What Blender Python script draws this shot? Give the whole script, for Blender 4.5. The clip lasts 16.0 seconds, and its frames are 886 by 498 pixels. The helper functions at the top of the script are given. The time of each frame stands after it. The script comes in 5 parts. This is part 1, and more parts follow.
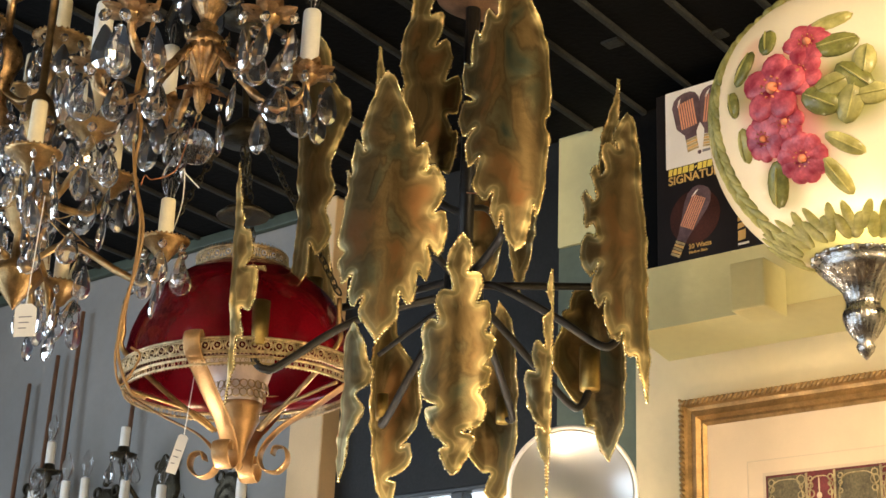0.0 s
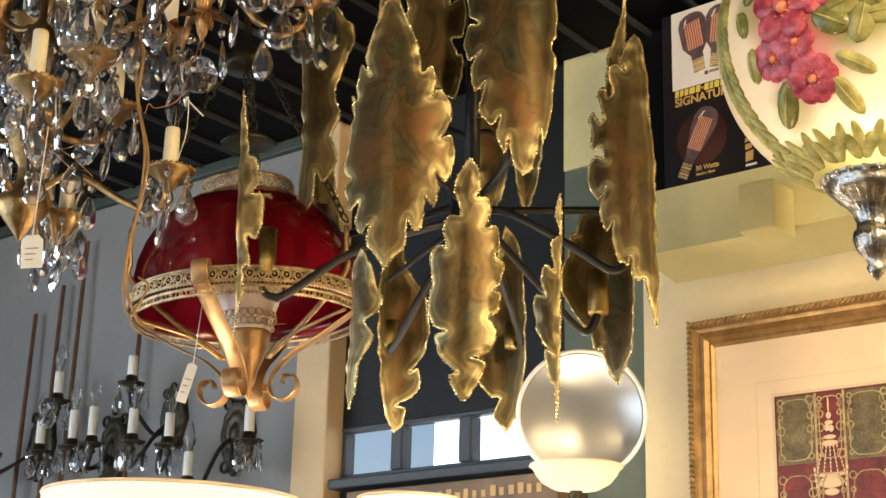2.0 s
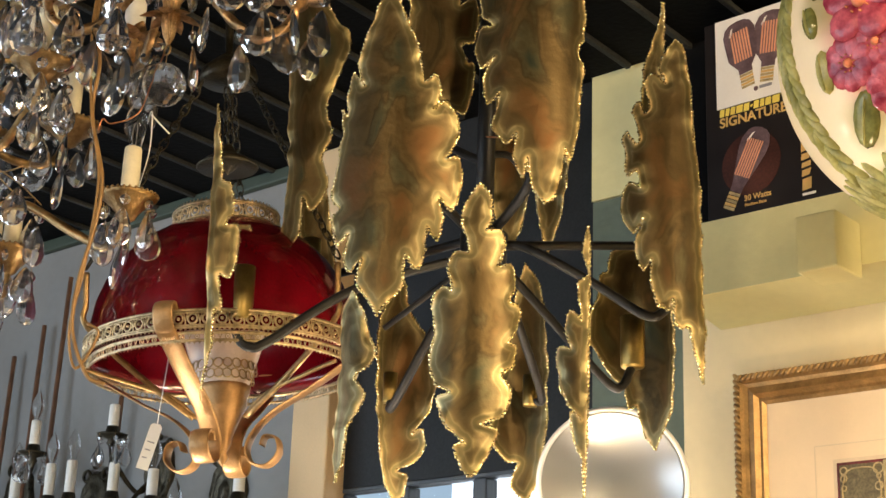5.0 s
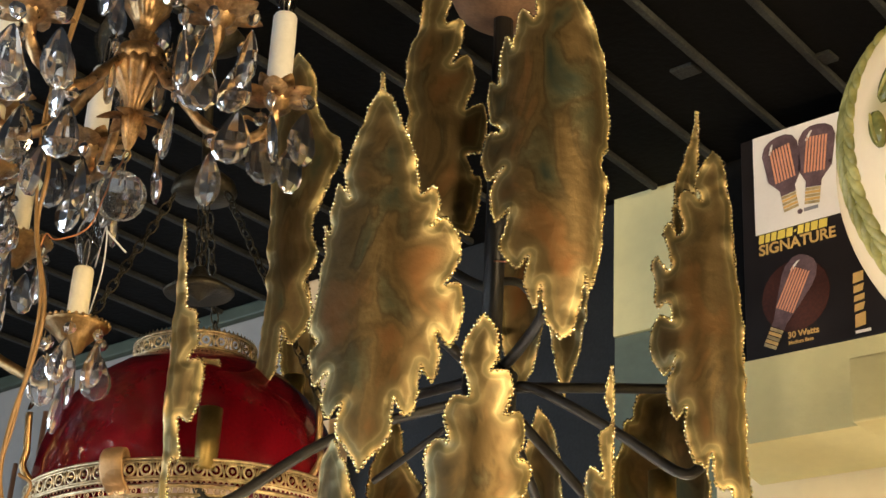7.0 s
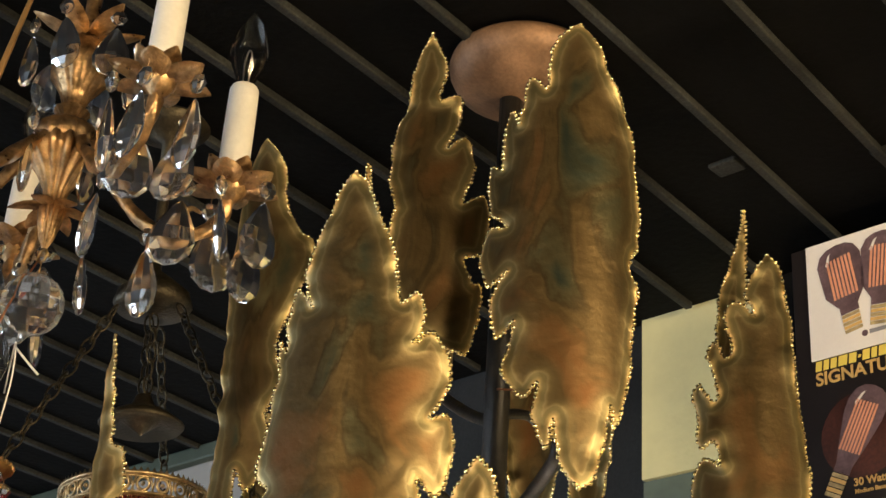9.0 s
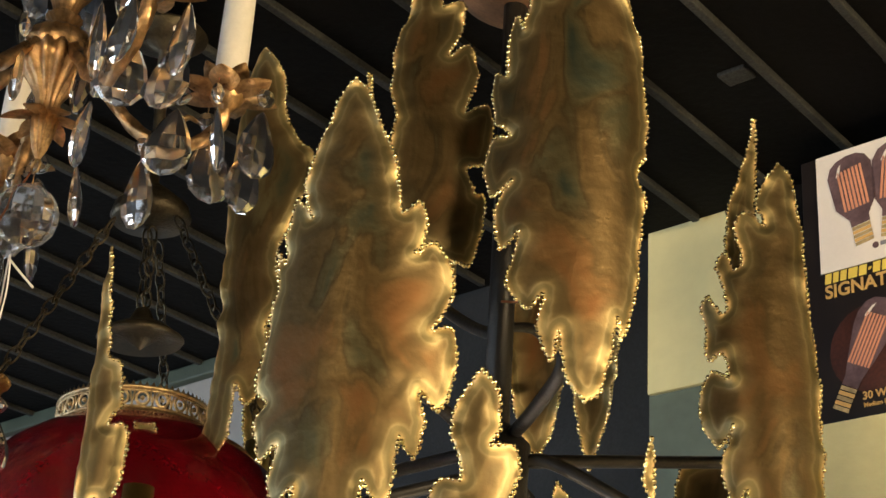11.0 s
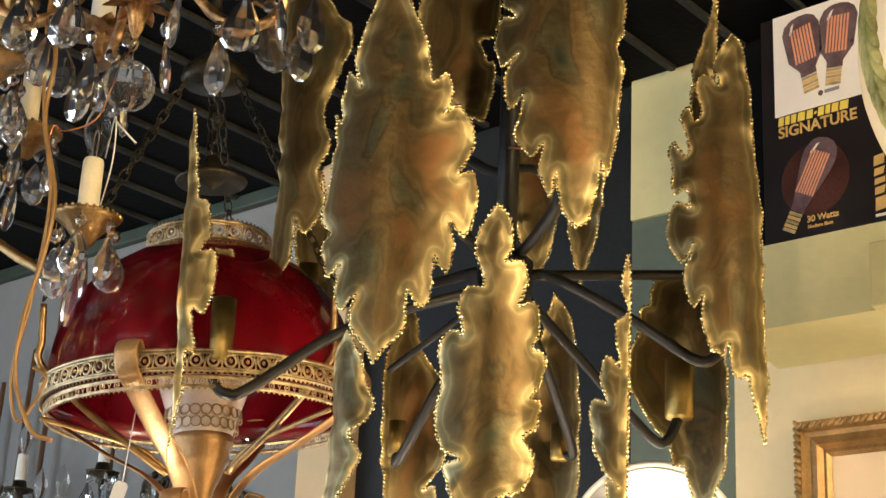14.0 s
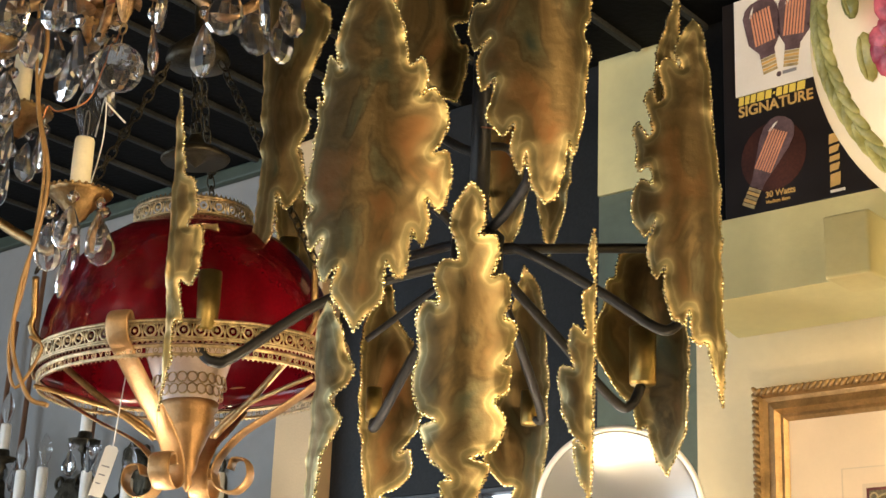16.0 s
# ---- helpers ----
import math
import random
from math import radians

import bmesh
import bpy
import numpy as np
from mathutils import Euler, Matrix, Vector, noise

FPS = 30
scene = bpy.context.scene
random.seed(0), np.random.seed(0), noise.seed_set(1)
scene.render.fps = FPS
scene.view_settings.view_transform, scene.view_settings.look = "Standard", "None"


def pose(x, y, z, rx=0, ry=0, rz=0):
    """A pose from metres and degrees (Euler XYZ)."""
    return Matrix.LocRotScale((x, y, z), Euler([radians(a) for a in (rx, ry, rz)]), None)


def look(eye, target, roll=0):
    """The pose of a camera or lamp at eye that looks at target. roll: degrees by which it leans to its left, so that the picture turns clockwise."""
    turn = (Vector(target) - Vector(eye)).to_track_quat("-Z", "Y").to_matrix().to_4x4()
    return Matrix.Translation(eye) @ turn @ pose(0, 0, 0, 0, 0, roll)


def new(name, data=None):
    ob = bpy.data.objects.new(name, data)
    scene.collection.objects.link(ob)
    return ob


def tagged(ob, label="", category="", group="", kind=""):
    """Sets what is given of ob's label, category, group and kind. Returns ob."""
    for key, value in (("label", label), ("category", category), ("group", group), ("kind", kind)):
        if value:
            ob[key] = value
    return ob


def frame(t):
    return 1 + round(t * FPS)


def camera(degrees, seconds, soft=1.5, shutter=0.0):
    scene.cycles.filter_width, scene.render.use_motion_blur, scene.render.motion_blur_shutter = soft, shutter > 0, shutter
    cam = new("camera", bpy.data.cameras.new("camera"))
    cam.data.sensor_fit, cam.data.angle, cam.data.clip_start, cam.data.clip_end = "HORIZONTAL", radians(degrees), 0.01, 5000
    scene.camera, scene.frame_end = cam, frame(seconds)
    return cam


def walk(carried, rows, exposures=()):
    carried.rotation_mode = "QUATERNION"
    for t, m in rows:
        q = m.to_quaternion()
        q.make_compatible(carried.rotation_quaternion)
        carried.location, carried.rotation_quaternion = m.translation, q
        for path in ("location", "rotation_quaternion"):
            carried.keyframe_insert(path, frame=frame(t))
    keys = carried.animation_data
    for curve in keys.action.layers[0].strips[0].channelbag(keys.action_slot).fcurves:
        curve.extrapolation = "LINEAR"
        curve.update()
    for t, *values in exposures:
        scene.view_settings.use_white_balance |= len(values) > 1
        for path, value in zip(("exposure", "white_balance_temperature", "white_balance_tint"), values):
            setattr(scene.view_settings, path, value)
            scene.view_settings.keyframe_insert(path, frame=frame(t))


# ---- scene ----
cam = camera(31.75, 16.0, 1.5)
WAY = [
    (0, 0.3615, -0.4099, 1.3540, 109.992, -2.141, 39.726),
    (0.5, 0.3520, -0.4149, 1.3620, 109.921, -2.071, 39.582),
    (1, 0.3604, -0.4086, 1.3502, 110.100, -2.085, 39.853),
    (1.5, 0.3595, -0.4063, 1.3557, 108.234, -1.740, 40.032),
    (2, 0.3485, -0.4085, 1.3601, 107.172, -1.440, 40.014),
    (2.5, 0.3580, -0.3993, 1.3529, 107.305, -1.565, 40.919),
    (3, 0.3506, -0.3996, 1.3615, 107.359, -1.596, 41.289),
    (3.5, 0.2939, -0.3311, 1.3908, 107.868, -1.628, 40.754),
    (6, 0.0798, -0.0500, 1.5191, 109.426, -2.278, 41.098),
    (6.5, 0.0382, 0.0057, 1.5427, 111.199, -2.556, 41.106),
    (7, -0.0105, 0.0690, 1.5731, 113.238, -2.816, 41.152),
    (7.5, -0.0691, 0.1364, 1.6102, 114.797, -3.000, 41.191),
    (8, -0.1136, 0.2001, 1.6430, 117.466, -3.434, 41.283),
    (8.5, -0.1559, 0.2597, 1.6776, 118.277, -3.476, 41.646),
    (9.65, -0.2330, 0.3610, 1.7120, 117.450, -3.620, 41.850),
    (10.8, -0.2400, 0.3673, 1.7151, 115.752, -3.660, 41.941),
    (11, -0.2186, 0.3408, 1.7081, 115.032, -3.429, 41.904),
    (11.5, -0.1832, 0.2921, 1.6897, 113.248, -3.147, 41.954),
    (12, -0.1442, 0.2427, 1.6658, 111.607, -2.991, 41.999),
    (12.5, -0.1063, 0.1968, 1.6439, 110.650, -2.867, 42.073),
    (13, -0.0786, 0.1578, 1.6288, 109.535, -2.703, 42.117),
    (13.5, -0.0477, 0.1236, 1.6076, 109.323, -2.710, 42.118),
    (14, -0.0174, 0.0829, 1.5912, 108.716, -2.599, 41.971),
    (14.5, 0.0133, 0.0419, 1.5746, 108.230, -2.444, 41.789),
    (15, 0.0371, 0.0179, 1.5625, 107.752, -2.296, 41.393),
    (15.5, 0.0350, 0.0163, 1.5635, 107.664, -2.241, 40.993),
    (16, 0.0342, 0.0166, 1.5639, 107.790, -2.205, 40.915),
]
walk(cam, [(t, pose(x, y, z, a, b, c)) for t, x, y, z, a, b, c in WAY], ((0, -0.12), (3.5, -0.12), (6, -0.02), (16, 0.0)))
# ---- light ----
world = bpy.data.worlds.new("world")
scene.world = world
world.use_nodes = True
wn = world.node_tree.nodes
sky = wn.new("ShaderNodeTexSky")
sky.sky_type, sky.sun_disc = "NISHITA", False
sky.sun_elevation, sky.sun_rotation = radians(40), radians(250)
world.node_tree.links.new(sky.outputs[0], wn["Background"].inputs[0])
wn["Background"].inputs[1].default_value = 0.12
scene.view_settings.exposure = 0.0


def lamp(name, kind, m, energy, color, size=0.05, size_y=None):
    d = bpy.data.lights.new(name, kind)
    d.energy, d.color = energy, color
    if kind == "AREA":
        d.size = size
        if size_y:
            d.shape, d.size_y = "RECTANGLE", size_y
    else:
        d.shadow_soft_size = size
    ob = new(name, d)
    ob.matrix_world = m
    return ob


WARM = (1.0, 0.74, 0.42)
COOL = (0.68, 0.83, 1.0)
# daylight through the shop window in the west wall
lamp("window_daylight", "AREA", look((-3.55, -0.6, 1.7), (-1.0, 0.9, 1.7)), 64, COOL, 2.2, 1.7)
# added cool fill inside the closed south wall, which has no opening
lamp("cool_fill_south", "AREA", look((-1.9, -2.45, 1.55), (-1.3, 0.9, 2.0)), 46, COOL, 2.4, 1.9)
# added warm fill under the ceiling behind the camera, no fixtures, turned towards the goods
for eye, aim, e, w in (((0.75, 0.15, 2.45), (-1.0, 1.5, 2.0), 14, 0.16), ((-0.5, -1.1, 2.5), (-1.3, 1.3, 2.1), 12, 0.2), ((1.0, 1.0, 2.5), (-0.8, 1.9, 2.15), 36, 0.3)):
    lamp("warm_fill", "AREA", look(eye, aim), e, WARM, w)
# unseen warm point lamp added low before the picture to brighten wall and leaves
lamp("low_wall_fill", "POINT", Matrix.Translation((-0.72, 1.38, 1.42)), 12, WARM, 0.06)
# bulbs in the lit shades below the chandelier
lamp("shade_bulb", "POINT", Matrix.Translation((-1.548, 1.182, 1.674)), 5.0, (1.0, 0.86, 0.68), 0.03)
lamp("shade_bulb", "POINT", Matrix.Translation((-1.266, 1.418, 1.682)), 3.2, (1.0, 0.86, 0.68), 0.03)
lamp("bowl_bulb", "POINT", Matrix.Translation((-1.066, 1.586, 1.750)), 0.8, (1.0, 0.90, 0.78), 0.03)
lamp("globe_bulb", "POINT", Matrix.Translation((-0.445, 1.376, 2.112)), 1.0, (1.0, 0.80, 0.5), 0.03)


# ---- materials ----
def mat(name, color, rough=0.5, metal=0.0, var=0.15, scale=30.0, bump=0.1, fine=250.0, tint=None, **more):
    """A surface with two scales of variation: broad stains and fine grain."""
    m = bpy.data.materials.new(name)
    m.use_nodes = True
    t = m.node_tree
    b = t.nodes["Principled BSDF"]
    link = t.links.new
    tc = t.nodes.new("ShaderNodeTexCoord")
    n1, n2 = t.nodes.new("ShaderNodeTexNoise"), t.nodes.new("ShaderNodeTexNoise")
    n1.inputs["Scale"].default_value, n2.inputs["Scale"].default_value = scale, fine
    n1.inputs["Detail"].default_value, n2.inputs["Detail"].default_value = 5, 3
    link(tc.outputs["Object"], n1.inputs["Vector"])
    link(tc.outputs["Object"], n2.inputs["Vector"])
    ramp = t.nodes.new("ShaderNodeValToRGB")
    ramp.color_ramp.elements[0].position, ramp.color_ramp.elements[1].position = 0.3, 0.72
    lo = [c * (1 - var) for c in color]
    hi = [min(1, c * (1 + var)) for c in (tint or color)]
    ramp.color_ramp.elements[0].color, ramp.color_ramp.elements[1].color = (*lo, 1), (*hi, 1)
    link(n1.outputs["Fac"], ramp.inputs["Fac"])
    mix = t.nodes.new("ShaderNodeMix")
    mix.data_type, mix.blend_type = "RGBA", "MULTIPLY"
    mix.inputs["Factor"].default_value = min(1, var * 1.5)
    link(ramp.outputs["Color"], mix.inputs["A"])
    link(n2.outputs["Fac"], mix.inputs["B"])
    gain = t.nodes.new("ShaderNodeMix")
    gain.data_type, gain.blend_type = "RGBA", "MULTIPLY"
    gain.inputs["Factor"].default_value = 1
    g = 1 + 0.7 * min(1, var * 1.5)
    link(mix.outputs["Result"], gain.inputs["A"])
    gain.inputs["B"].default_value = (g, g, g, 1)
    link(gain.outputs["Result"], b.inputs["Base Color"])
    mr = t.nodes.new("ShaderNodeMapRange")
    mr.inputs["To Min"].default_value, mr.inputs["To Max"].default_value = max(0.02, rough - 0.1), min(1, rough + 0.12)
    link(n1.outputs["Fac"], mr.inputs["Value"])
    link(mr.outputs["Result"], b.inputs["Roughness"])
    b.inputs["Metallic"].default_value = metal
    if bump:
        bp = t.nodes.new("ShaderNodeBump")
        bp.inputs["Strength"].default_value, bp.inputs["Distance"].default_value = bump, 0.004
        link(n2.outputs["Fac"], bp.inputs["Height"])
        link(bp.outputs["Normal"], b.inputs["Normal"])
    for k, v in more.items():
        b.inputs[k.replace("_", " ")].default_value = v
    return m


def brass_sheet():
    """Torch-cut sheet brass: heat colours in clouds and streaks, brighter where the flame ran along the edge."""
    m = bpy.data.materials.new("torched_brass")
    m.use_nodes = True
    t = m.node_tree
    b = t.nodes["Principled BSDF"]
    link = t.links.new
    tc = t.nodes.new("ShaderNodeTexCoord")
    mp = t.nodes.new("ShaderNodeMapping")
    mp.inputs["Scale"].default_value = (1, 1, 0.55)
    link(tc.outputs["Object"], mp.inputs["Vector"])
    n1 = t.nodes.new("ShaderNodeTexNoise")
    n1.inputs["Scale"].default_value, n1.inputs["Detail"].default_value, n1.inputs["Distortion"].default_value = 12, 7, 1.6
    link(mp.outputs["Vector"], n1.inputs["Vector"])
    ramp = t.nodes.new("ShaderNodeValToRGB")
    e = ramp.color_ramp.elements
    e[0].position, e[0].color = 0.29, (0.044, 0.058, 0.040, 1)
    e[1].position, e[1].color = 0.74, (0.150, 0.070, 0.024, 1)
    for p, c in ((0.40, (0.094, 0.082, 0.040, 1)), (0.46, (0.066, 0.047, 0.020, 1)), (0.51, (0.112, 0.076, 0.030, 1)), (0.57, (0.086, 0.056, 0.021, 1)), (0.63, (0.132, 0.074, 0.027, 1))):
        x = e.new(p)
        x.color = c
    link(n1.outputs["Fac"], ramp.inputs["Fac"])
    n2 = t.nodes.new("ShaderNodeTexNoise")
    n2.inputs["Scale"].default_value, n2.inputs["Detail"].default_value = 140, 4
    link(tc.outputs["Object"], n2.inputs["Vector"])
    at = t.nodes.new("ShaderNodeAttribute")
    at.attribute_name = "edge"
    n3 = t.nodes.new("ShaderNodeTexNoise")
    n3.inputs["Scale"].default_value, n3.inputs["Detail"].default_value = 38, 4
    link(tc.outputs["Object"], n3.inputs["Vector"])
    wob = t.nodes.new("ShaderNodeMath")
    wob.operation = "MULTIPLY_ADD"
    link(n3.outputs["Fac"], wob.inputs[0])
    wob.inputs[1].default_value = -0.012
    link(at.outputs["Fac"], wob.inputs[2])
    # what the flame did, by the distance from the cut: bright rim, greenish halo, pale line, then the untouched sheet
    far = t.nodes.new("ShaderNodeMapRange")
    far.inputs["From Min"].default_value, far.inputs["From Max"].default_value = -0.008, 0.018
    link(wob.outputs[0], far.inputs["Value"])
    band = t.nodes.new("ShaderNodeValToRGB")
    q = band.color_ramp.elements
    q[0].position, q[0].color = 0.08, (0.78, 0.57, 0.27, 1)
    q[1].position, q[1].color = 1.0, (0.15, 0.10, 0.045, 1)
    for p, c in ((0.17, (0.36, 0.27, 0.115, 1)), (0.27, (0.20, 0.165, 0.075, 1)), (0.37, (0.19, 0.155, 0.072, 1)), (0.42, (0.26, 0.205, 0.100, 1)), (0.50, (0.18, 0.135, 0.060, 1)), (0.66, (0.13, 0.096, 0.042, 1))):
        x = q.new(p)
        x.color = c
    link(far.outputs["Result"], band.inputs["Fac"])
    keep = t.nodes.new("ShaderNodeMapRange")
    keep.inputs["From Min"].default_value, keep.inputs["From Max"].default_value = 0.45, 1.0
    link(far.outputs["Result"], keep.inputs["Value"])
    mix = t.nodes.new("ShaderNodeMix")
    mix.data_type = "RGBA"
    link(keep.outputs["Result"], mix.inputs["Factor"])
    link(band.outputs["Color"], mix.inputs["A"])
    link(ramp.outputs["Color"], mix.inputs["B"])
    link(mix.outputs["Result"], b.inputs["Base Color"])
    b.inputs["Metallic"].default_value = 0.80
    rr = t.nodes.new("ShaderNodeMapRange")
    rr.inputs["To Min"].default_value, rr.inputs["To Max"].default_value = 0.26, 0.56
    link(n1.outputs["Fac"], rr.inputs["Value"])
    link(rr.outputs["Result"], b.inputs["Roughness"])
    bp = t.nodes.new("ShaderNodeBump")
    bp.inputs["Strength"].default_value, bp.inputs["Distance"].default_value = 0.14, 0.002
    link(n2.outputs["Fac"], bp.inputs["Height"])
    bp2 = t.nodes.new("ShaderNodeBump")
    bp2.inputs["Strength"].default_value, bp2.inputs["Distance"].default_value = 0.20, 0.007
    link(n3.outputs["Fac"], bp2.inputs["Height"])
    link(bp.outputs["Normal"], bp2.inputs["Normal"])
    link(bp2.outputs["Normal"], b.inputs["Normal"])
    return m


def glass(name, color=(1, 1, 1), rough=0.0, ior=1.52):
    m = bpy.data.materials.new(name)
    m.use_nodes = True
    b = m.node_tree.nodes["Principled BSDF"]
    b.inputs["Base Color"].default_value = (*color, 1)
    b.inputs["Roughness"].default_value = rough
    b.inputs["Transmission Weight"].default_value = 1
    b.inputs["IOR"].default_value = ior
    return m


def glow(name, color, strength):
    m = bpy.data.materials.new(name)
    m.use_nodes = True
    b = m.node_tree.nodes["Principled BSDF"]
    b.inputs["Base Color"].default_value = (*color, 1)
    b.inputs["Emission Color"].default_value = (*color, 1)
    b.inputs["Emission Strength"].default_value = strength
    b.inputs["Roughness"].default_value = 0.6
    return m


M_BRASS = brass_sheet()
M_COPPERCAP = mat("aged_copper_sheet", (0.26, 0.15, 0.085), 0.5, 0.35, 0.35, 25, 0.12)
M_BEAD = mat("melted_brass_bead", (0.98, 0.76, 0.40), 0.20, 1.0, 0.25, 60, 0.1)
M_BLACK = mat("black_iron", (0.022, 0.021, 0.020), 0.42, 0.4, 0.3, 60, 0.15)
M_SLEEVE = mat("brushed_brass", (0.40, 0.29, 0.10), 0.38, 0.95, 0.2, 40, 0.1)
M_BRONZE = mat("antique_bronze", (0.33, 0.200, 0.098), 0.30, 0.95, 0.4, 70, 0.25, 300, tint=(0.57, 0.37, 0.185))
M_GILT = mat("old_gilt", (0.40, 0.26, 0.115), 0.34, 0.95, 0.35, 70, 0.2, 300)
M_STRAP = mat("bronze_gold_paint", (0.42, 0.25, 0.11), 0.45, 0.7, 0.2, 35, 0.15)
M_LACE = mat("pierced_gilt_brass", (0.56, 0.43, 0.25), 0.34, 0.9, 0.35, 90, 0.3)
M_DARKBRASS = mat("dark_cast_brass", (0.065, 0.055, 0.036), 0.42, 0.8, 0.4, 60, 0.3)
M_CANDLE = mat("ivory_candle_sleeve", (0.80, 0.72, 0.52), 0.5, 0, 0.10, 40, 0.08)
M_CANDLE_W = mat("white_candle_sleeve", (0.80, 0.78, 0.72), 0.5, 0, 0.08, 40, 0.08)
M_CRYSTAL = glass("lead_crystal", (1.0, 1.0, 1.0), 0.0, 1.52)
M_BULB = glass("clear_bulb_glass", (1, 1, 1), 0.0, 1.10)
M_BULB.node_tree.nodes["Principled BSDF"].inputs["Coat Weight"].default_value = 1.0
M_FILAMENT = mat("bulb_filament", (0.35, 0.3, 0.25), 0.4, 0.8, 0.1)
M_CEIL = mat("black_painted_ceiling", (0.0035, 0.0035, 0.0035), 0.8, 0, 0.5, 6, 0.3, 90, Specular_IOR_Level=0.12)
M_BATTEN = mat("dark_grey_batten", (0.036, 0.038, 0.037), 0.7, 0, 0.6, 9, 0.2, Specular_IOR_Level=0.2)
M_CREAM = mat("cream_painted_plaster", (0.74, 0.63, 0.40), 0.72, 0, 0.06, 5, 0.2, 60)
M_GREEN = mat("pale_olive_paint", (0.62, 0.58, 0.31), 0.7, 0, 0.08, 6, 0.2, 60)
M_TEAL = mat("sage_green_shaded", (0.12, 0.15, 0.11), 0.65, 0, 0.2, 5, 0.2, 60)
M_GREY = mat("grey_white_plaster", (0.25, 0.242, 0.228), 0.75, 0, 0.09, 4, 0.25, 50)
M_TAN = mat("tan_painted_post", (0.66, 0.47, 0.26), 0.7, 0, 0.08, 8, 0.15)
M_FLOOR = mat("worn_wooden_floor", (0.20, 0.13, 0.08), 0.5, 0, 0.35, 4, 0.2)
M_SLATE = mat("near_black_grey", (0.014, 0.015, 0.016), 0.6, 0, 0.4, 6, 0.15, Specular_IOR_Level=0.25)
M_WINFRAME = mat("grey_window_paint", (0.045, 0.052, 0.06), 0.5, 0, 0.15, 20, 0.1)
M_PANE = glass("window_glass", (1, 1, 1), 0.0, 1.05)
M_RUBY = mat("ruby_glass", (0.12, 0.0015, 0.006), 0.08, 0, 0.25, 8, 0.0, tint=(0.20, 0.003, 0.010), Transmission_Weight=0.35, IOR=1.5)
M_CERAMIC = mat("white_glazed_ceramic", (0.78, 0.66, 0.58), 0.25, 0, 0.08, 20, 0.05)
M_SILVER = mat("tarnished_silver", (0.42, 0.40, 0.37), 0.25, 0.98, 0.45, 60, 0.2)
M_DISH = mat("spun_aluminium", (0.52, 0.52, 0.51), 0.30, 0.97, 0.02, 3, 0.0, 600)
M_RIM = mat("white_enamel", (0.80, 0.77, 0.72), 0.35, 0, 0.05)
M_CARD = mat("black_printed_card", (0.012, 0.009, 0.009), 0.35, 0, 0.2, 15, 0.02)
M_WHITECARD = mat("white_printed_card", (0.80, 0.77, 0.75), 0.4, 0, 0.04, 15, 0.02)
M_YELLOW = mat("yellow_print", (0.78, 0.62, 0.12), 0.45, 0, 0.05)
M_GOLDPRINT = mat("gold_print", (0.62, 0.40, 0.14), 0.45, 0, 0.1)
M_COPPERPRINT = mat("copper_print", (0.66, 0.30, 0.19), 0.45, 0, 0.1)
M_SMOKE = mat("smoky_violet_print", (0.13, 0.085, 0.10), 0.3, 0, 0.4, 40, 0.0)
M_DARKPRINT = mat("dark_red_print", (0.055, 0.016, 0.010), 0.4, 0, 0.5, 12, 0.0)
M_FRAMEGOLD = mat("worn_gold_leaf", (0.42, 0.27, 0.12), 0.45, 0.8, 0.3, 40, 0.2)
M_MATBOARD = mat("peach_mat_board", (0.77, 0.60, 0.41), 0.85, 0, 0.03, 20, 0.05)
M_MATLINE = mat("mat_board_line", (0.66, 0.52, 0.36), 0.8, 0, 0.03)
M_PAINTRED = mat("painting_red", (0.15, 0.022, 0.018), 0.4, 0, 0.5, 40, 0.1)
M_PAINTOLIVE = mat("painting_olive", (0.15, 0.12, 0.055), 0.4, 0, 0.6, 35, 0.1)
M_PAINTGOLD = mat("painting_gold", (0.42, 0.33, 0.17), 0.4, 0, 0.4, 50, 0.1)
M_PAPER = mat("white_paper_tag", (0.80, 0.79, 0.76), 0.7, 0, 0.04)
M_INK = mat("grey_ink", (0.25, 0.25, 0.28), 0.7, 0, 0.1)
M_CORD = mat("brown_lamp_cord", (0.30, 0.17, 0.06), 0.35, 0.2, 0.2, 60, 0.1)
M_COPPERWIRE = mat("copper_wire", (0.45, 0.18, 0.08), 0.35, 0.9, 0.1)
M_ROD = mat("brown_wooden_pole", (0.19, 0.10, 0.06), 0.45, 0, 0.25, 30, 0.15)


def translucent(m, share_, color):
    """Lets light through a thin wall: a share of the surface scatters what comes from behind."""
    t = m.node_tree
    tr, mx = t.nodes.new("ShaderNodeBsdfTranslucent"), t.nodes.new("ShaderNodeMixShader")
    tr.inputs["Color"].default_value = (*color, 1)
    mx.inputs["Fac"].default_value = share_
    t.links.new(t.nodes["Principled BSDF"].outputs[0], mx.inputs[1])
    t.links.new(tr.outputs[0], mx.inputs[2])
    t.links.new(mx.outputs[0], t.nodes["Material Output"].inputs["Surface"])
    return m


# pale scatter added to the solid crystal, imitating reflections of bright surroundings
translucent(M_CRYSTAL, 0.06, (0.80, 0.86, 0.95))
M_OPAL = translucent(mat("painted_opal_glass", (0.84, 0.79, 0.70), 0.2, 0, 0.05, 12, 0.03), 0.45, (0.95, 0.86, 0.68))
M_PINKHEART = mat("flower_heart_paint", (0.65, 0.22, 0.12), 0.2, 0, 0.2)
M_DARKLEAF = mat("dark_leaf_paint", (0.19, 0.19, 0.055), 0.18, 0, 0.35, 50, 0.15)
M_PINK = translucent(mat("raspberry_glass_paint", (0.50, 0.035, 0.085), 0.10, 0, 0.4, 60, 0.2, tint=(0.70, 0.16, 0.20)), 0.3, (0.75, 0.08, 0.12))
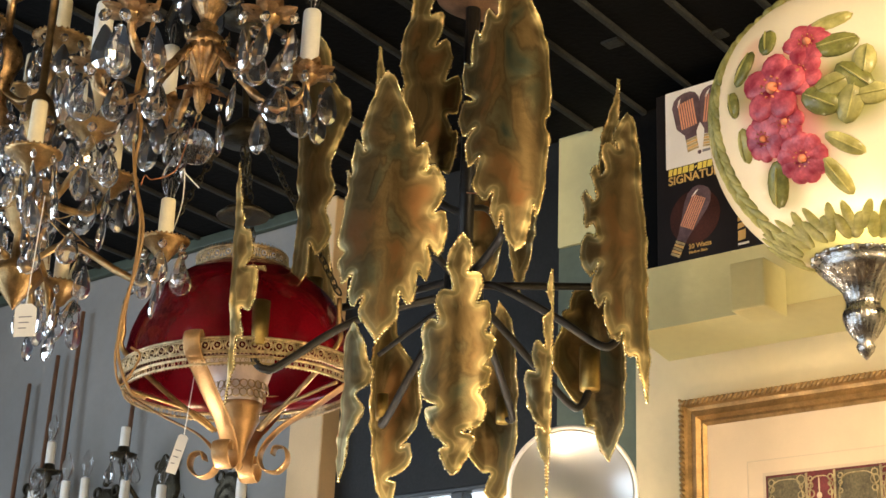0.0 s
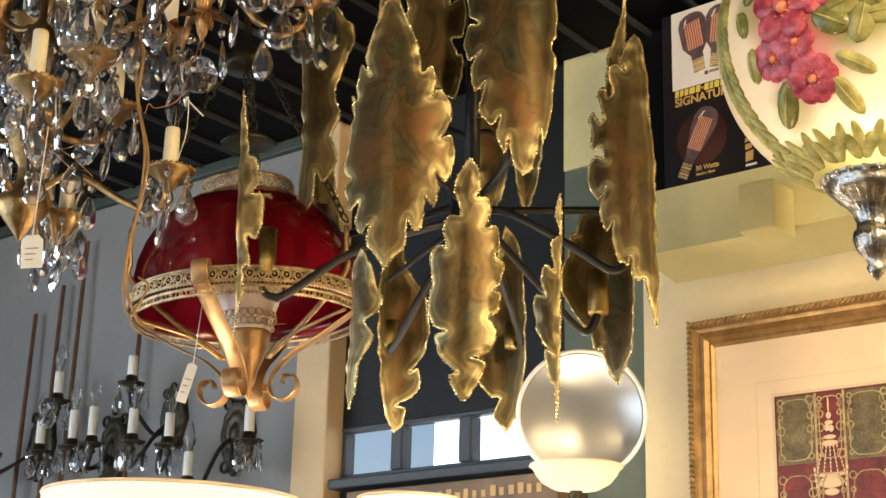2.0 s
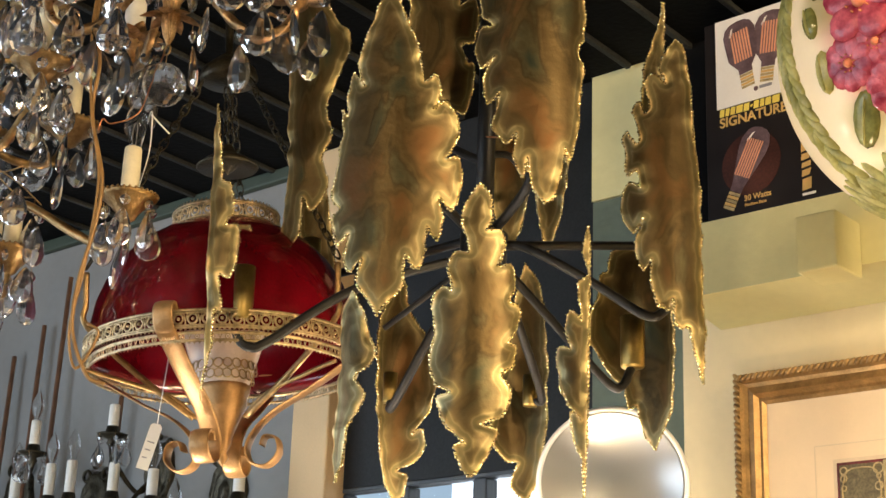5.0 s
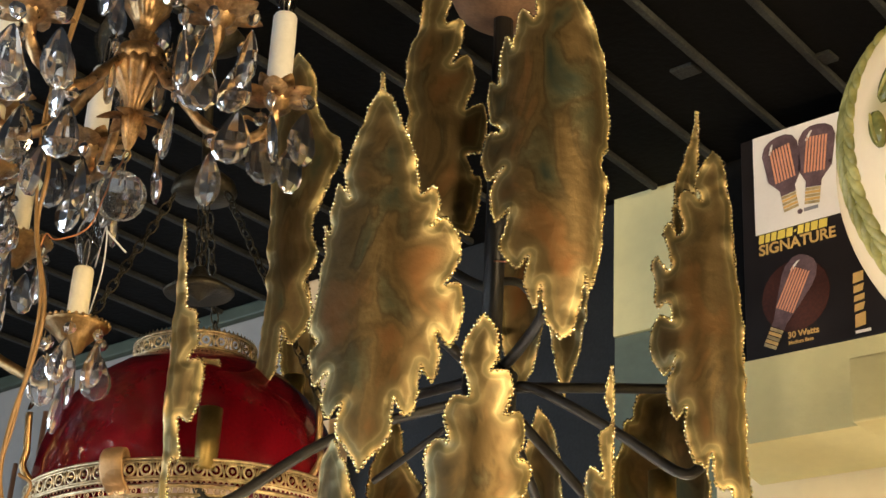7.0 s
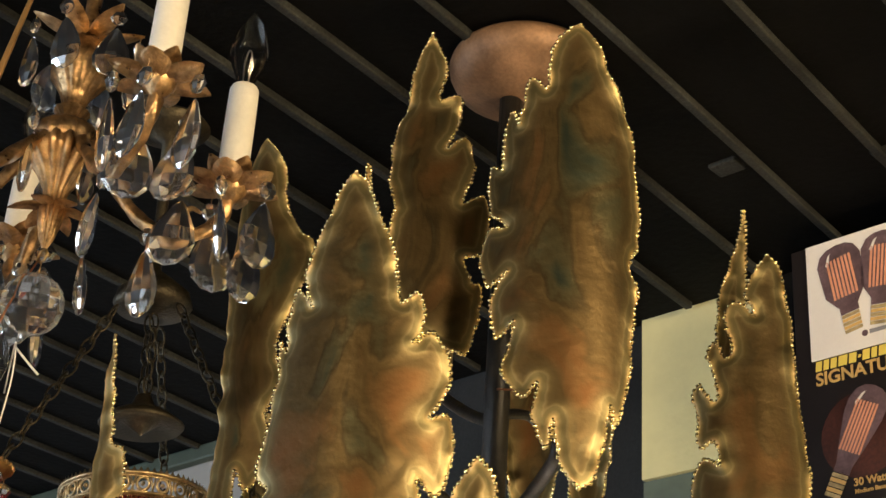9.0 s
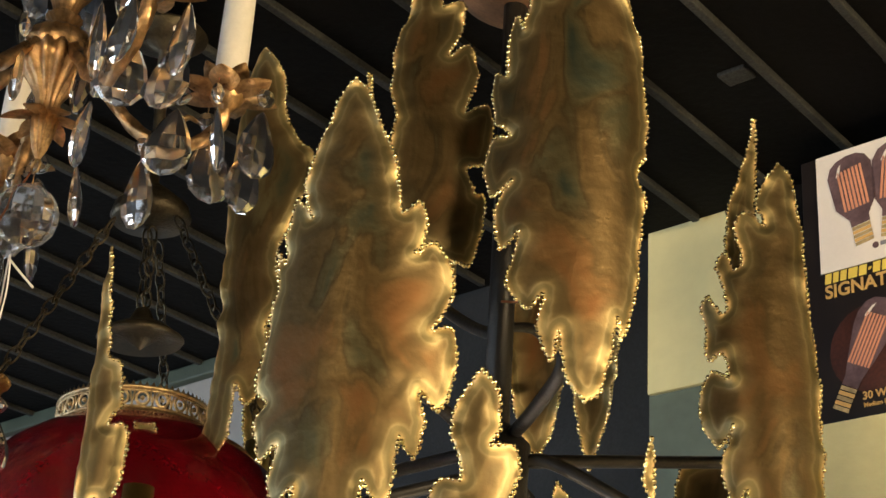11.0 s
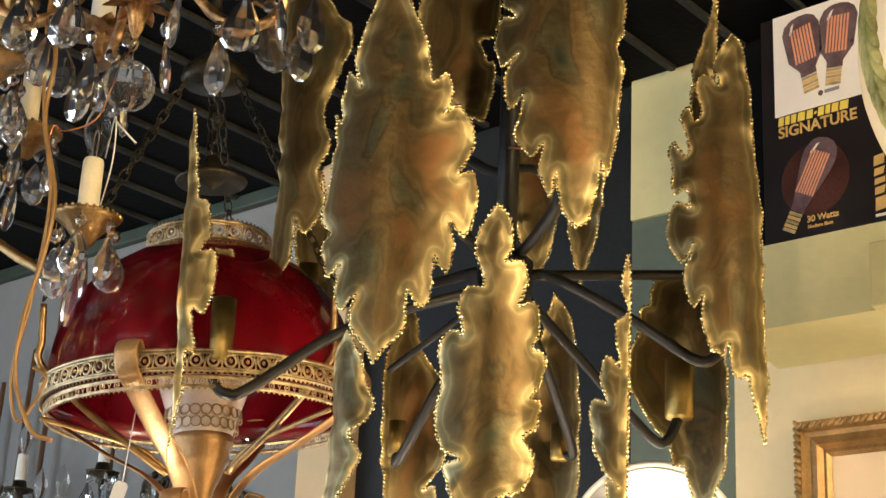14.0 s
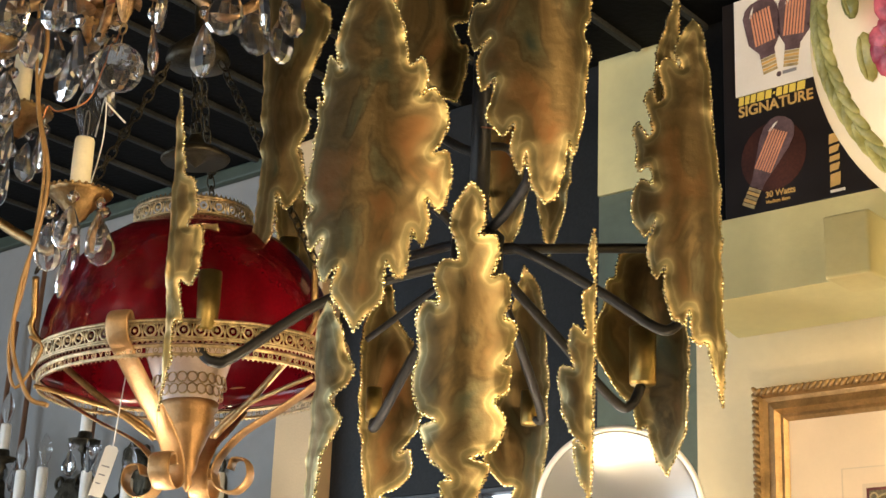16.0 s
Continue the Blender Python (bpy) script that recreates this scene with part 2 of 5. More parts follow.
M_LEAFPAINT = translucent(mat("olive_glass_paint", (0.40, 0.38, 0.12), 0.16, 0, 0.35, 50, 0.15, tint=(0.60, 0.56, 0.24)), 0.36, (0.62, 0.60, 0.20))
M_SHADE = translucent(mat("lit_parchment_shade", (0.84, 0.75, 0.62), 0.8, 0, 0.06, 30, 0.1), 0.5, (0.95, 0.84, 0.68))
M_BOWL = translucent(mat("cream_glass_bowl", (0.86, 0.80, 0.70), 0.35, 0, 0.05, 20, 0.02), 0.4, (0.95, 0.87, 0.74))
M_SKYGLOW = glow("overcast_daylight", (0.80, 0.90, 1.0), 2.4)
M_CANOPY = mat("white_canopy_sheet", (0.75, 0.80, 0.85), 0.6, 0, 0.1)
M_DARKGREEN = mat("dark_green_paint", (0.045, 0.060, 0.042), 0.6, 0, 0.2, 20, 0.1)
M_BOARD = mat("brown_lettered_board", (0.20, 0.13, 0.075), 0.55, 0, 0.35, 15, 0.2)


# ---- mesh helpers ----
def mesh_ob(name, verts, faces, material, parent=None, label="", smooth=True):
    me = bpy.data.meshes.new(name)
    me.from_pydata([tuple(v) for v in verts], [], faces)
    if smooth:
        me.polygons.foreach_set("use_smooth", [True] * len(me.polygons))
    me.materials.append(material)
    ob = new(name, me)
    if parent:
        ob.parent = parent
    if label:
        tagged(ob, label)
    return ob


def share(name, me, parent, m, label=""):
    """One more object on a mesh that others use too."""
    ob = new(name, me)
    ob.parent = parent
    ob.matrix_basis = m
    if label:
        tagged(ob, label)
    return ob


def thing(name, at, label, category, turn=0.0, group="", kind=""):
    ob = new(name)
    ob.empty_display_size = 0.05
    ob.matrix_basis = pose(*at, 0, 0, turn)
    return tagged(ob, label, category, group, kind)


def join(*pieces):
    verts, faces = [], []
    for v, f in pieces:
        k = len(verts)
        verts += [tuple(p) for p in v]
        faces += [[i + k for i in q] for q in f]
    return verts, faces


def moved(piece, m):
    return [m @ Vector(p) for p in piece[0]], piece[1]


def lathe(profile, seg=28, flutes=0, depth=0.0, at=(0, 0, 0), start=0.0, stop=360.0):
    """Turned form; flutes press a ribbed pattern of that depth (a share of the radius) into it."""
    full = abs(stop - start - 360) < 1e-6
    n = seg if full else seg + 1
    verts, faces = [], []
    for r, z in profile:
        for j in range(n):
            a = radians(start + (stop - start) * j / seg)
            k = r * (1 + depth * math.cos(flutes * a)) if flutes else r
            verts.append((at[0] + k * math.cos(a), at[1] + k * math.sin(a), at[2] + z))
    for i in range(len(profile) - 1):
        for j in range(seg):
            a, b = i * n + j, i * n + (j + 1) % n
            faces.append([a, b, b + n, a + n])
    return verts, faces


def smooth_path(pts, steps=8):
    """A Catmull-Rom curve through the points."""
    p = [Vector(q) for q in pts]
    p = [p[0] * 2 - p[1]] + p + [p[-1] * 2 - p[-2]]
    out = []
    for i in range(1, len(p) - 2):
        for s in range(steps):
            t = s / steps
            a, b, c, d = p[i - 1], p[i], p[i + 1], p[i + 2]
            out.append(0.5 * ((2 * b) + (c - a) * t + (2 * a - 5 * b + 4 * c - d) * t * t + (3 * b - a - 3 * c + d) * t ** 3))
    out.append(p[-2])
    return out


def tube(path, r, seg=8, twist=0.0, ridge=0.0, ridges=4, flat=1.0):
    """A tube along the path; r: a radius or a list; ridge gives a rope's twisted relief; flat squeezes it into a strap."""
    path = [Vector(p) for p in path]
    n = len(path)
    rs = r if isinstance(r, list) else [r] * n
    verts, faces = [], []
    up = Vector((0.013, 0.021, 1)).normalized()
    d0 = (path[1] - path[0]).normalized()
    side = d0.cross(up)
    if side.length < 0.05:
        side = d0.cross(Vector((1, 0, 0)))
    side.normalize()
    for i, p in enumerate(path):
        d = (path[min(i + 1, n - 1)] - path[max(i - 1, 0)]).normalized()
        side = (side - d * side.dot(d)).normalized()
        over = d.cross(side)
        for j in range(seg):
            a = math.tau * j / seg
            k = rs[i] * (1 + ridge * math.cos(ridges * a + twist * i))
            verts.append(p + side * (k * math.cos(a)) + over * (k * flat * math.sin(a)))
    for i in range(n - 1):
        for j in range(seg):
            a, b = i * seg + j, i * seg + (j + 1) % seg
            faces.append([a, b, b + seg, a + seg])
    faces.append(list(range(seg))[::-1])
    faces.append([(n - 1) * seg + j for j in range(seg)])
    return verts, faces


def slab(x0, x1, y0, y1, z0, z1, bevel=0.0):
    """A block with its twelve edges bevelled."""
    bm = bmesh.new()
    bmesh.ops.create_cube(bm, size=1)
    for v in bm.verts:
        v.co = Vector(((x0 + x1) / 2 + v.co.x * (x1 - x0), (y0 + y1) / 2 + v.co.y * (y1 - y0), (z0 + z1) / 2 + v.co.z * (z1 - z0)))
    if bevel:
        bmesh.ops.bevel(bm, geom=bm.edges[:], offset=bevel, segments=2, affect="EDGES", profile=0.5)
    bm.verts.index_update()
    out = [v.co.copy() for v in bm.verts], [[v.index for v in f.verts] for f in bm.faces]
    bm.free()
    return out


def ball(r, at=(0, 0, 0), rings=8, seg=12, sz=1.0):
    prof = [(max(1e-5, r * math.sin(math.pi * i / rings)), -r * sz * math.cos(math.pi * i / rings)) for i in range(rings + 1)]
    return lathe(prof, seg, at=at)


def ring(R, r, at=(0, 0, 0), seg=32, sub=8, m=None):
    verts, faces = [], []
    for i in range(seg):
        a = math.tau * i / seg
        for j in range(sub):
            b = math.tau * j / sub
            verts.append(Vector(((R + r * math.cos(b)) * math.cos(a), (R + r * math.cos(b)) * math.sin(a), r * math.sin(b))))
    for i in range(seg):
        for j in range(sub):
            faces.append([i * sub + j, ((i + 1) % seg) * sub + j, ((i + 1) % seg) * sub + (j + 1) % sub, i * sub + (j + 1) % sub])
    mm = Matrix.Translation(at) @ (m or Matrix())
    return [mm @ v for v in verts], faces


def letters(name, text, size, m, material, parent, extrude=0.0003):
    c = bpy.data.curves.new(name, "FONT")
    c.body, c.size, c.extrude, c.offset = text, size, extrude, size * 0.022
    c.materials.append(material)
    ob = new(name, c)
    ob.parent = parent
    ob.matrix_basis = m
    return ob


def structure(name, piece, material, label, category, smooth=False):
    return tagged(mesh_ob(name, *piece, material, smooth=smooth), label, category, kind="structure")


# ---- the shop's shell ----
YW = 1.95
structure("floor", slab(-3.85, 2.05, -2.75, 2.25, -0.12, 0.0), M_FLOOR, "worn brown wooden shop floor", "floor")
structure("ceiling", slab(-3.85, 2.05, -2.75, 2.25, 2.665, 2.80), M_CEIL, "black painted plank ceiling with grey battens", "ceiling")
battens = []
for i in range(-14, 22):
    bx = -0.986 + i * 0.128
    bv, bf = slab(bx - 0.0055, bx + 0.0055, -2.6, 1.95, 2.656, 2.668, 0.002)
    battens.append(([(x - 0.06 * (y - 1.4), y, z) for x, y, z in bv], bf))
for i, (hx, hy) in enumerate(((-1.035, 1.67), (-0.870, 1.75))):
    battens.append(slab(hx - 0.018, hx + 0.018, hy - 0.014, hy + 0.014, 2.660, 2.668, 0.002))
structure("ceiling_trim", join(*battens), M_BATTEN, "thin grey battens along the black ceiling", "ceiling")
structure("wall_south", slab(-3.85, 2.05, -2.75, -2.6, 0, 2.665), M_CREAM, "plain cream shop wall", "wall")
structure("wall_east", slab(1.9, 2.05, -2.6, 2.25, 0, 2.665), M_CREAM, "plain cream shop wall", "wall")
structure("wall_west", join(slab(-3.85, -3.7, -2.6, -1.8, 0, 2.665), slab(-3.85, -3.7, 0.7, 2.25, 0, 2.665),
                            slab(-3.85, -3.7, -1.8, 0.7, 0, 0.8), slab(-3.85, -3.7, -1.8, 0.7, 2.45, 2.665)),
          M_GREY, "grey plaster wall round the shop window", "wall")
structure("wall_north_grey", slab(-3.7, -2.051, YW, 2.1, 0, 2.665), M_GREY, "grey-white plaster wall hung with sconces", "wall")
structure("trim_crown", slab(-3.7, -2.051, YW - 0.02, YW, 2.635, 2.664, 0.004), M_DARKGREEN, "dark green moulding under the ceiling", "moulding")
structure("post_tan", slab(-2.050, -1.950, YW - 0.03, YW + 0.05, 0, 2.665, 0.004), M_TAN, "tan painted wooden post", "post")
structure("wall_north_cream", slab(-1.172, 1.9, YW, 2.1, 0, 2.665), M_CREAM, "warm cream plaster wall behind the picture", "wall")
# one green return: lit top and shaded lower part put into two colours
structure("wall_column_lower", slab(-1.360, -1.173, YW + 0.012, 2.1, 0, 2.425), M_TEAL, "sage green wall return, the shade below its top painted in", "wall")
structure("wall_column_upper", slab(-1.360, -1.173, YW + 0.008, 2.1, 2.427, 2.665), M_GREEN, "pale olive top of the wall return, its light painted in", "wall")
# boxed soffit with a sloping underside; the carton stands on its ledge
sv = [(-1.10, 1.83, 2.172), (1.9, 1.83, 2.172), (1.9, 1.949, 2.150), (-1.10, 1.949, 2.150),
      (-1.10, 1.83, 2.288), (1.9, 1.83, 2.288), (1.9, 1.949, 2.288), (-1.10, 1.949, 2.288)]
structure("soffit", (sv, [[3, 2, 1, 0], [4, 5, 6, 7], [0, 1, 5, 4], [2, 3, 7, 6], [1, 2, 6, 5], [3, 0, 4, 7]]), M_GREEN,
          "pale olive boxed soffit along the wall", "soffit")
structure("soffit_block", slab(-0.858, -0.795, 1.752, 1.829, 2.150, 2.234, 0.003), M_GREEN, "small olive painted block on the soffit", "block")
structure("wall_recess", slab(-1.172, 1.9, YW - 0.004, YW - 0.001, 2.289, 2.664), M_CEIL, "near-black sheet over the wall above the soffit", "wall")
# near-black panel standing in for a dark space, and clerestory window
structure("dark_space_panel", slab(-1.949, -1.361, YW + 0.02, YW + 0.06, 1.972, 2.665), M_SLATE, "near-black panel standing in for the dark space above the windows", "wall")
win = tagged(new("window_1"), "grey painted clerestory window with small panes", "window", kind="structure")
win.matrix_basis = pose(-1.655, YW + 0.03, 1.87)
wx0, wx1 = -0.294, 0.293
for n, p in (("window_frame", join(slab(wx0, wx1, -0.012, 0.022, 0.093, 0.101, 0.002), slab(wx0, wx1, -0.012, 0.022, -0.012, 0.000, 0.002))),
             ("mullion", slab(-0.152, -0.122, -0.012, 0.022, 0.001, 0.092, 0.003)),
             ("mullion", slab(0.030, 0.062, -0.012, 0.022, 0.001, 0.092, 0.003)),
             ("mullion", slab(wx0, wx0 + 0.010, -0.010, 0.022, 0.001, 0.092, 0.003))):
    mesh_ob(n, *p, M_WINFRAME, win, smooth=False)
for x0, x1 in ((wx0 + 0.011, -0.153), (-0.121, 0.029), (0.063, wx1)):
    pane = mesh_ob("pane", *slab(x0, x1, 0.006, 0.010, 0.001, 0.092), M_PANE, win, smooth=False)
    pane.visible_shadow = False
mesh_ob("window_sill", *slab(wx0, wx1, -0.05, 0.025, -0.034, -0.013, 0.004), M_WINFRAME, win, smooth=False)
structure("wall_window_below", slab(-1.949, -1.361, YW + 0.02, YW + 0.06, 0, 1.835), M_SLATE, "dark wall under the windows", "wall")
board = thing("lettered_board", (-1.62, YW - 0.01, 1.79), "brown board with unreadable pale lettering under the window", "sign")
mesh_ob("board", *slab(-0.27, 0.27, -0.012, 0.028, -0.09, 0.036, 0.003), M_BOARD, board, smooth=False)
rb = random.Random(4)
for i in range(22):
    bx = -0.24 + i * 0.022
    mesh_ob("letter_bar", *slab(bx, bx + rb.uniform(0.006, 0.014), -0.014, -0.0122, 0.0, rb.uniform(0.012, 0.022)), M_GOLDPRINT, board, smooth=False)
# outside the windows: bright overcast light and a ribbed white canopy
structure("backdrop", ([(-3.6, 4.2, 0.2), (0.6, 4.2, 0.2), (0.6, 4.2, 3.9), (-3.6, 4.2, 3.9)], [[0, 1, 2, 3]]), M_SKYGLOW, "bright overcast sky outside", "sky")
can = thing("street_canopy", (-2.2, 2.9, 2.3), "white ribbed canopy outside the windows", "canopy")
mesh_ob("sheet", *moved(slab(-1.2, 1.2, -0.5, 0.5, 0.0, 0.01), pose(0, 0, 0.2, 28, 0, 12)), M_CANOPY, can, smooth=False)
for i in range(9):
    mesh_ob("rib", *moved(slab(-1.2 + i * 0.3 - 0.012, -1.2 + i * 0.3 + 0.012, -0.5, 0.5, -0.04, 0.0), pose(0, 0, 0.2, 28, 0, 12)), M_SLATE, can, smooth=False)
mesh_ob("post", *slab(-1.1, -1.04, -0.03, 0.03, -2.3, 0.0), M_SLATE, can, smooth=False)
mesh_ob("post", *slab(1.0, 1.06, -0.03, 0.03, -2.3, 0.3), M_SLATE, can, smooth=False)
structure("ground", ([(-60, 2.1, -0.1), (60, 2.1, -0.1), (60, 90, -0.1), (-60, 90, -0.1)], [[0, 1, 2, 3]]), M_FLOOR, "paved street outside", "ground")

# ---- the torch-cut brass chandelier ----
brass = thing("brass_chandelier", (-1.1036, 1.3584, 2.1195), "brutalist chandelier of torch-cut patinated brass leaves on black iron arms", "chandelier", 40)


from mathutils import kdtree


def bead_mesh():
    v, f = ball(1.0, rings=4, seg=6)
    return v, f


BEAD = bead_mesh()


def cut_side(profile, rc, sign, rng, quiet):
    """One side of a leaf on the unrolled sheet, from tip to tip: its lobes and hooked notches rounded, with the ripple that the torch leaves."""
    pts = [Vector((math.asin(max(-0.99, min(0.99, x / rc))) * rc, z, 0)) for x, z in profile]
    for i in range(1, len(pts) - 1):
        if sign * pts[i].x < min(sign * pts[i - 1].x, sign * pts[i + 1].x):
            pts[i].x -= sign * 0.0035
    out = []
    for i in range(len(pts) - 1):
        a, b, c, d = pts[max(0, i - 1)], pts[i], pts[i + 1], pts[min(len(pts) - 1, i + 2)]
        n = max(2, int((c - b).length / 0.0016))
        for k in range(n):
            t = k / n
            p = 0.5 * (2 * b + (c - a) * t * 0.9 + (2 * a - 5 * b + 4 * c - d) * t * t * 0.9 + (3 * b - a - 3 * c + d) * t ** 3 * 0.9)
            p = p.lerp(b.lerp(c, t), 0.15)
            out.append(p)
    out.append(pts[-1])
    if not quiet:
        off = rng.uniform(0, 50)
        for i in range(2, len(out) - 2):
            t = out[i + 1] - out[i - 1]
            nrm = Vector((t.y, -t.x, 0)).normalized()
            w = 0.0015 * noise.noise((i * 0.17, off, 0)) + 0.0008 * noise.noise((i * 0.6, off + 9, 0))
            out[i] = out[i] + nrm * w
    return [(p.x, p.y) for p in out]


def leaf(parent, at, rc, side, left, right, seed, plain=""):
    """A curved sheet, bent about an upright axis of radius rc. Its outline is drawn on the unrolled sheet and cut out of a fine grid.
    left, right: distance from the axis and drop below the tip; plain: the side (l, r) that turns away and stays smooth."""
    rng = np.random.RandomState(seed + 11)
    left = cut_side(left, rc, -1, rng, "l" in plain)
    right = cut_side(right, rc, 1, rng, "r" in plain)
    poly = np.array(left + right[::-1])
    fold_z, fold_x = np.maximum.accumulate([-z for x, z in left]), [x for x, z in left]
    # dense walk round the outline
    ring_ = np.vstack([poly, poly[:1]])
    seg = np.hypot(*np.diff(ring_, axis=0).T)
    s = np.concatenate([[0], np.cumsum(seg)])
    t = np.arange(0, s[-1], 0.0006)
    dense = np.c_[np.interp(t, s, ring_[:, 0]), np.interp(t, s, ring_[:, 1])]
    tree = kdtree.KDTree(len(dense))
    for i, (x, y) in enumerate(dense):
        tree.insert((x, y, 0), i)
    tree.balance()
    g = 0.0019
    x0, x1, y0, y1 = poly[:, 0].min() - g, poly[:, 0].max() + g, poly[:, 1].min() - g, poly[:, 1].max() + g
    gx, gy = np.arange(x0, x1 + g, g), np.arange(y0, y1 + g, g)
    X, Y = np.meshgrid(gx, gy)
    inside = np.zeros(X.shape, bool)
    for (ax, ay), (bx_, by_) in zip(ring_[:-1], ring_[1:]):
        if ay == by_:
            continue
        rows = (Y[:, 0] > min(ay, by_)) & (Y[:, 0] <= max(ay, by_))
        if rows.any():
            xc = ax + (Y[rows, :1] - ay) * (bx_ - ax) / (by_ - ay)
            inside[rows] ^= X[rows] < xc
    cell = (inside[:-1, :-1].astype(int) + inside[1:, :-1] + inside[:-1, 1:] + inside[1:, 1:]) >= 2
    index = -np.ones(X.shape, int)
    verts, edge, faces = [], [], []
    ox, oy, oz = at
    off = seed * 3.7

    def bend(sx, zz, dist):
        a = sx / rc
        px, py = rc * math.sin(a), rc * math.cos(a)
        near = math.exp(-dist / 0.008)
        dent = 0.0008 * noise.noise((px * 20 + off, py * 20, zz * 6)) + near * (0.0050 * noise.noise((px * 50 + off, py * 50, zz * 50)) + 0.00015 * math.cos(dist * 620))
        k = 1 + dent / rc
        return ox + px * k, oy - side * py * k, oz + zz

    def vertex(i, j):
        if index[i, j] < 0:
            sx, zz = X[i, j], Y[i, j]
            (qx, qy, _), _, d = tree.find((sx, zz, 0))
            if not inside[i, j] or d < 0.5 * g:
                sx, zz, d = qx, qy, 0.0
            index[i, j] = len(verts)
            verts.append(bend(sx, zz, d))
            edge.append(d)
        return int(index[i, j])

    for i, j in zip(*np.nonzero(cell)):
        faces.append([vertex(i, j), vertex(i, j + 1), vertex(i + 1, j + 1), vertex(i + 1, j)])
    ob = mesh_ob("leaf", verts, faces, M_BRASS, parent)
    at_ = ob.data.attributes.new("edge", "FLOAT", "POINT")
    at_.data.foreach_set("value", edge)
    so = ob.modifiers.new("thickness", "SOLIDIFY")
    so.thickness, so.offset = 0.0014, 0
    # drops of melted brass along the cut
    pieces = []
    skip = 0.0
    for i, (x, y) in enumerate(dense):
        if skip > 0:
            skip -= 0.0006
            continue
        if "l" in plain and x < np.interp(-y, fold_z, fold_x) + 0.0015:
            continue
        k = rng.uniform(0.0015, 0.0026)
        p = Vector(bend(x, y, 0.0))
        pieces.append(([p + Vector(b) * k for b in BEAD[0]], BEAD[1]))
        skip = rng.uniform(0.0030, 0.0052)
    mesh_ob("melted_edge", *join(*pieces), M_BEAD, ob, "bright beaded drops along the torch cut")
    return ob


leaf(brass, (-0.093, -0.160, 0.243), 0.110, 1, [(-0.028, 0.000), (-0.039, -0.012), (-0.046, -0.037), (-0.056, -0.065), (-0.062, -0.097), (-0.058, -0.121), (-0.068, -0.102), (-0.073, -0.125), (-0.075, -0.155), (-0.081, -0.143), (-0.080, -0.176), (-0.084, -0.215), (-0.087, -0.256), (-0.081, -0.270), (-0.086, -0.281), (-0.077, -0.317), (-0.067, -0.306), (-0.069, -0.333), (-0.061, -0.354), (-0.049, -0.341), (-0.051, -0.367), (-0.038, -0.388), (-0.026, -0.408)], [(-0.028, 0.000), (-0.017, -0.012), (-0.007, -0.038), (0.008, -0.071), (0.014, -0.100), (0.018, -0.120), (0.030, -0.109), (0.036, -0.123), (0.035, -0.149), (0.031, -0.153), (0.043, -0.142), (0.054, -0.154), (0.060, -0.178), (0.051, -0.203), (0.048, -0.216), (0.059, -0.209), (0.065, -0.221), (0.062, -0.258), (0.054, -0.276), (0.043, -0.263), (0.044, -0.284), (0.041, -0.315), (0.032, -0.309), (0.028, -0.300), (0.026, -0.321), (0.024, -0.344), (0.014, -0.353), (0.004, -0.336), (0.002, -0.353), (0.002, -0.374), (-0.013, -0.391), (-0.026, -0.408)], 0)
leaf(brass, (0.055, -0.146, 0.433), 0.080, 1, [(0.009, 0.000), (-0.011, -0.017), (-0.018, -0.048), (-0.020, -0.071), (-0.034, -0.055), (-0.040, -0.084), (-0.042, -0.105), (-0.049, -0.087), (-0.055, -0.109), (-0.056, -0.143), (-0.067, -0.137), (-0.066, -0.180), (-0.053, -0.204), (-0.067, -0.201), (-0.070, -0.224), (-0.062, -0.258), (-0.050, -0.248), (-0.059, -0.271), (-0.055, -0.307), (-0.043, -0.298), (-0.047, -0.339), (-0.031, -0.368), (-0.022, -0.353), (-0.023, -0.384), (-0.011, -0.411), (-0.006, -0.385), (0.001, -0.425), (0.014, -0.443)], [(0.009, 0.000), (0.028, -0.025), (0.036, -0.054), (0.050, -0.082), (0.056, -0.109), (0.062, -0.159), (0.063, -0.210), (0.059, -0.231), (0.061, -0.260), (0.057, -0.298), (0.054, -0.347), (0.043, -0.388), (0.040, -0.369), (0.032, -0.416), (0.024, -0.437), (0.014, -0.443)], 1)
leaf(brass, (-0.070, -0.030, 0.507), 0.070, 1, [(-0.010, 0.000), (-0.025, -0.040), (-0.028, -0.077), (-0.040, -0.114), (-0.041, -0.163), (-0.036, -0.197), (-0.038, -0.240), (-0.032, -0.280), (-0.016, -0.321), (0.017, -0.344), (0.038, -0.346)], [(-0.010, 0.000), (0.007, -0.041), (0.004, -0.080), (0.021, -0.073), (0.023, -0.100), (0.014, -0.135), (0.029, -0.118), (0.039, -0.147), (0.033, -0.191), (0.051, -0.173), (0.055, -0.202), (0.049, -0.238), (0.037, -0.250), (0.041, -0.272), (0.052, -0.273), (0.045, -0.336), (0.038, -0.346)], 2)
leaf(brass, (-0.228, 0.090, 0.453), 0.072, 1, [(-0.029, 0.000), (-0.045, -0.034), (-0.050, -0.109), (-0.048, -0.221), (-0.044, -0.342), (-0.046, -0.435), (-0.039, -0.466)], [(-0.029, 0.000), (-0.007, -0.034), (0.000, -0.080), (0.015, -0.109), (0.029, -0.121), (0.034, -0.146), (0.021, -0.190), (0.010, -0.241), (0.017, -0.283), (0.008, -0.315), (0.015, -0.358), (-0.005, -0.396), (-0.017, -0.375), (-0.019, -0.422), (-0.029, -0.444), (-0.039, -0.466)], 3, "l")
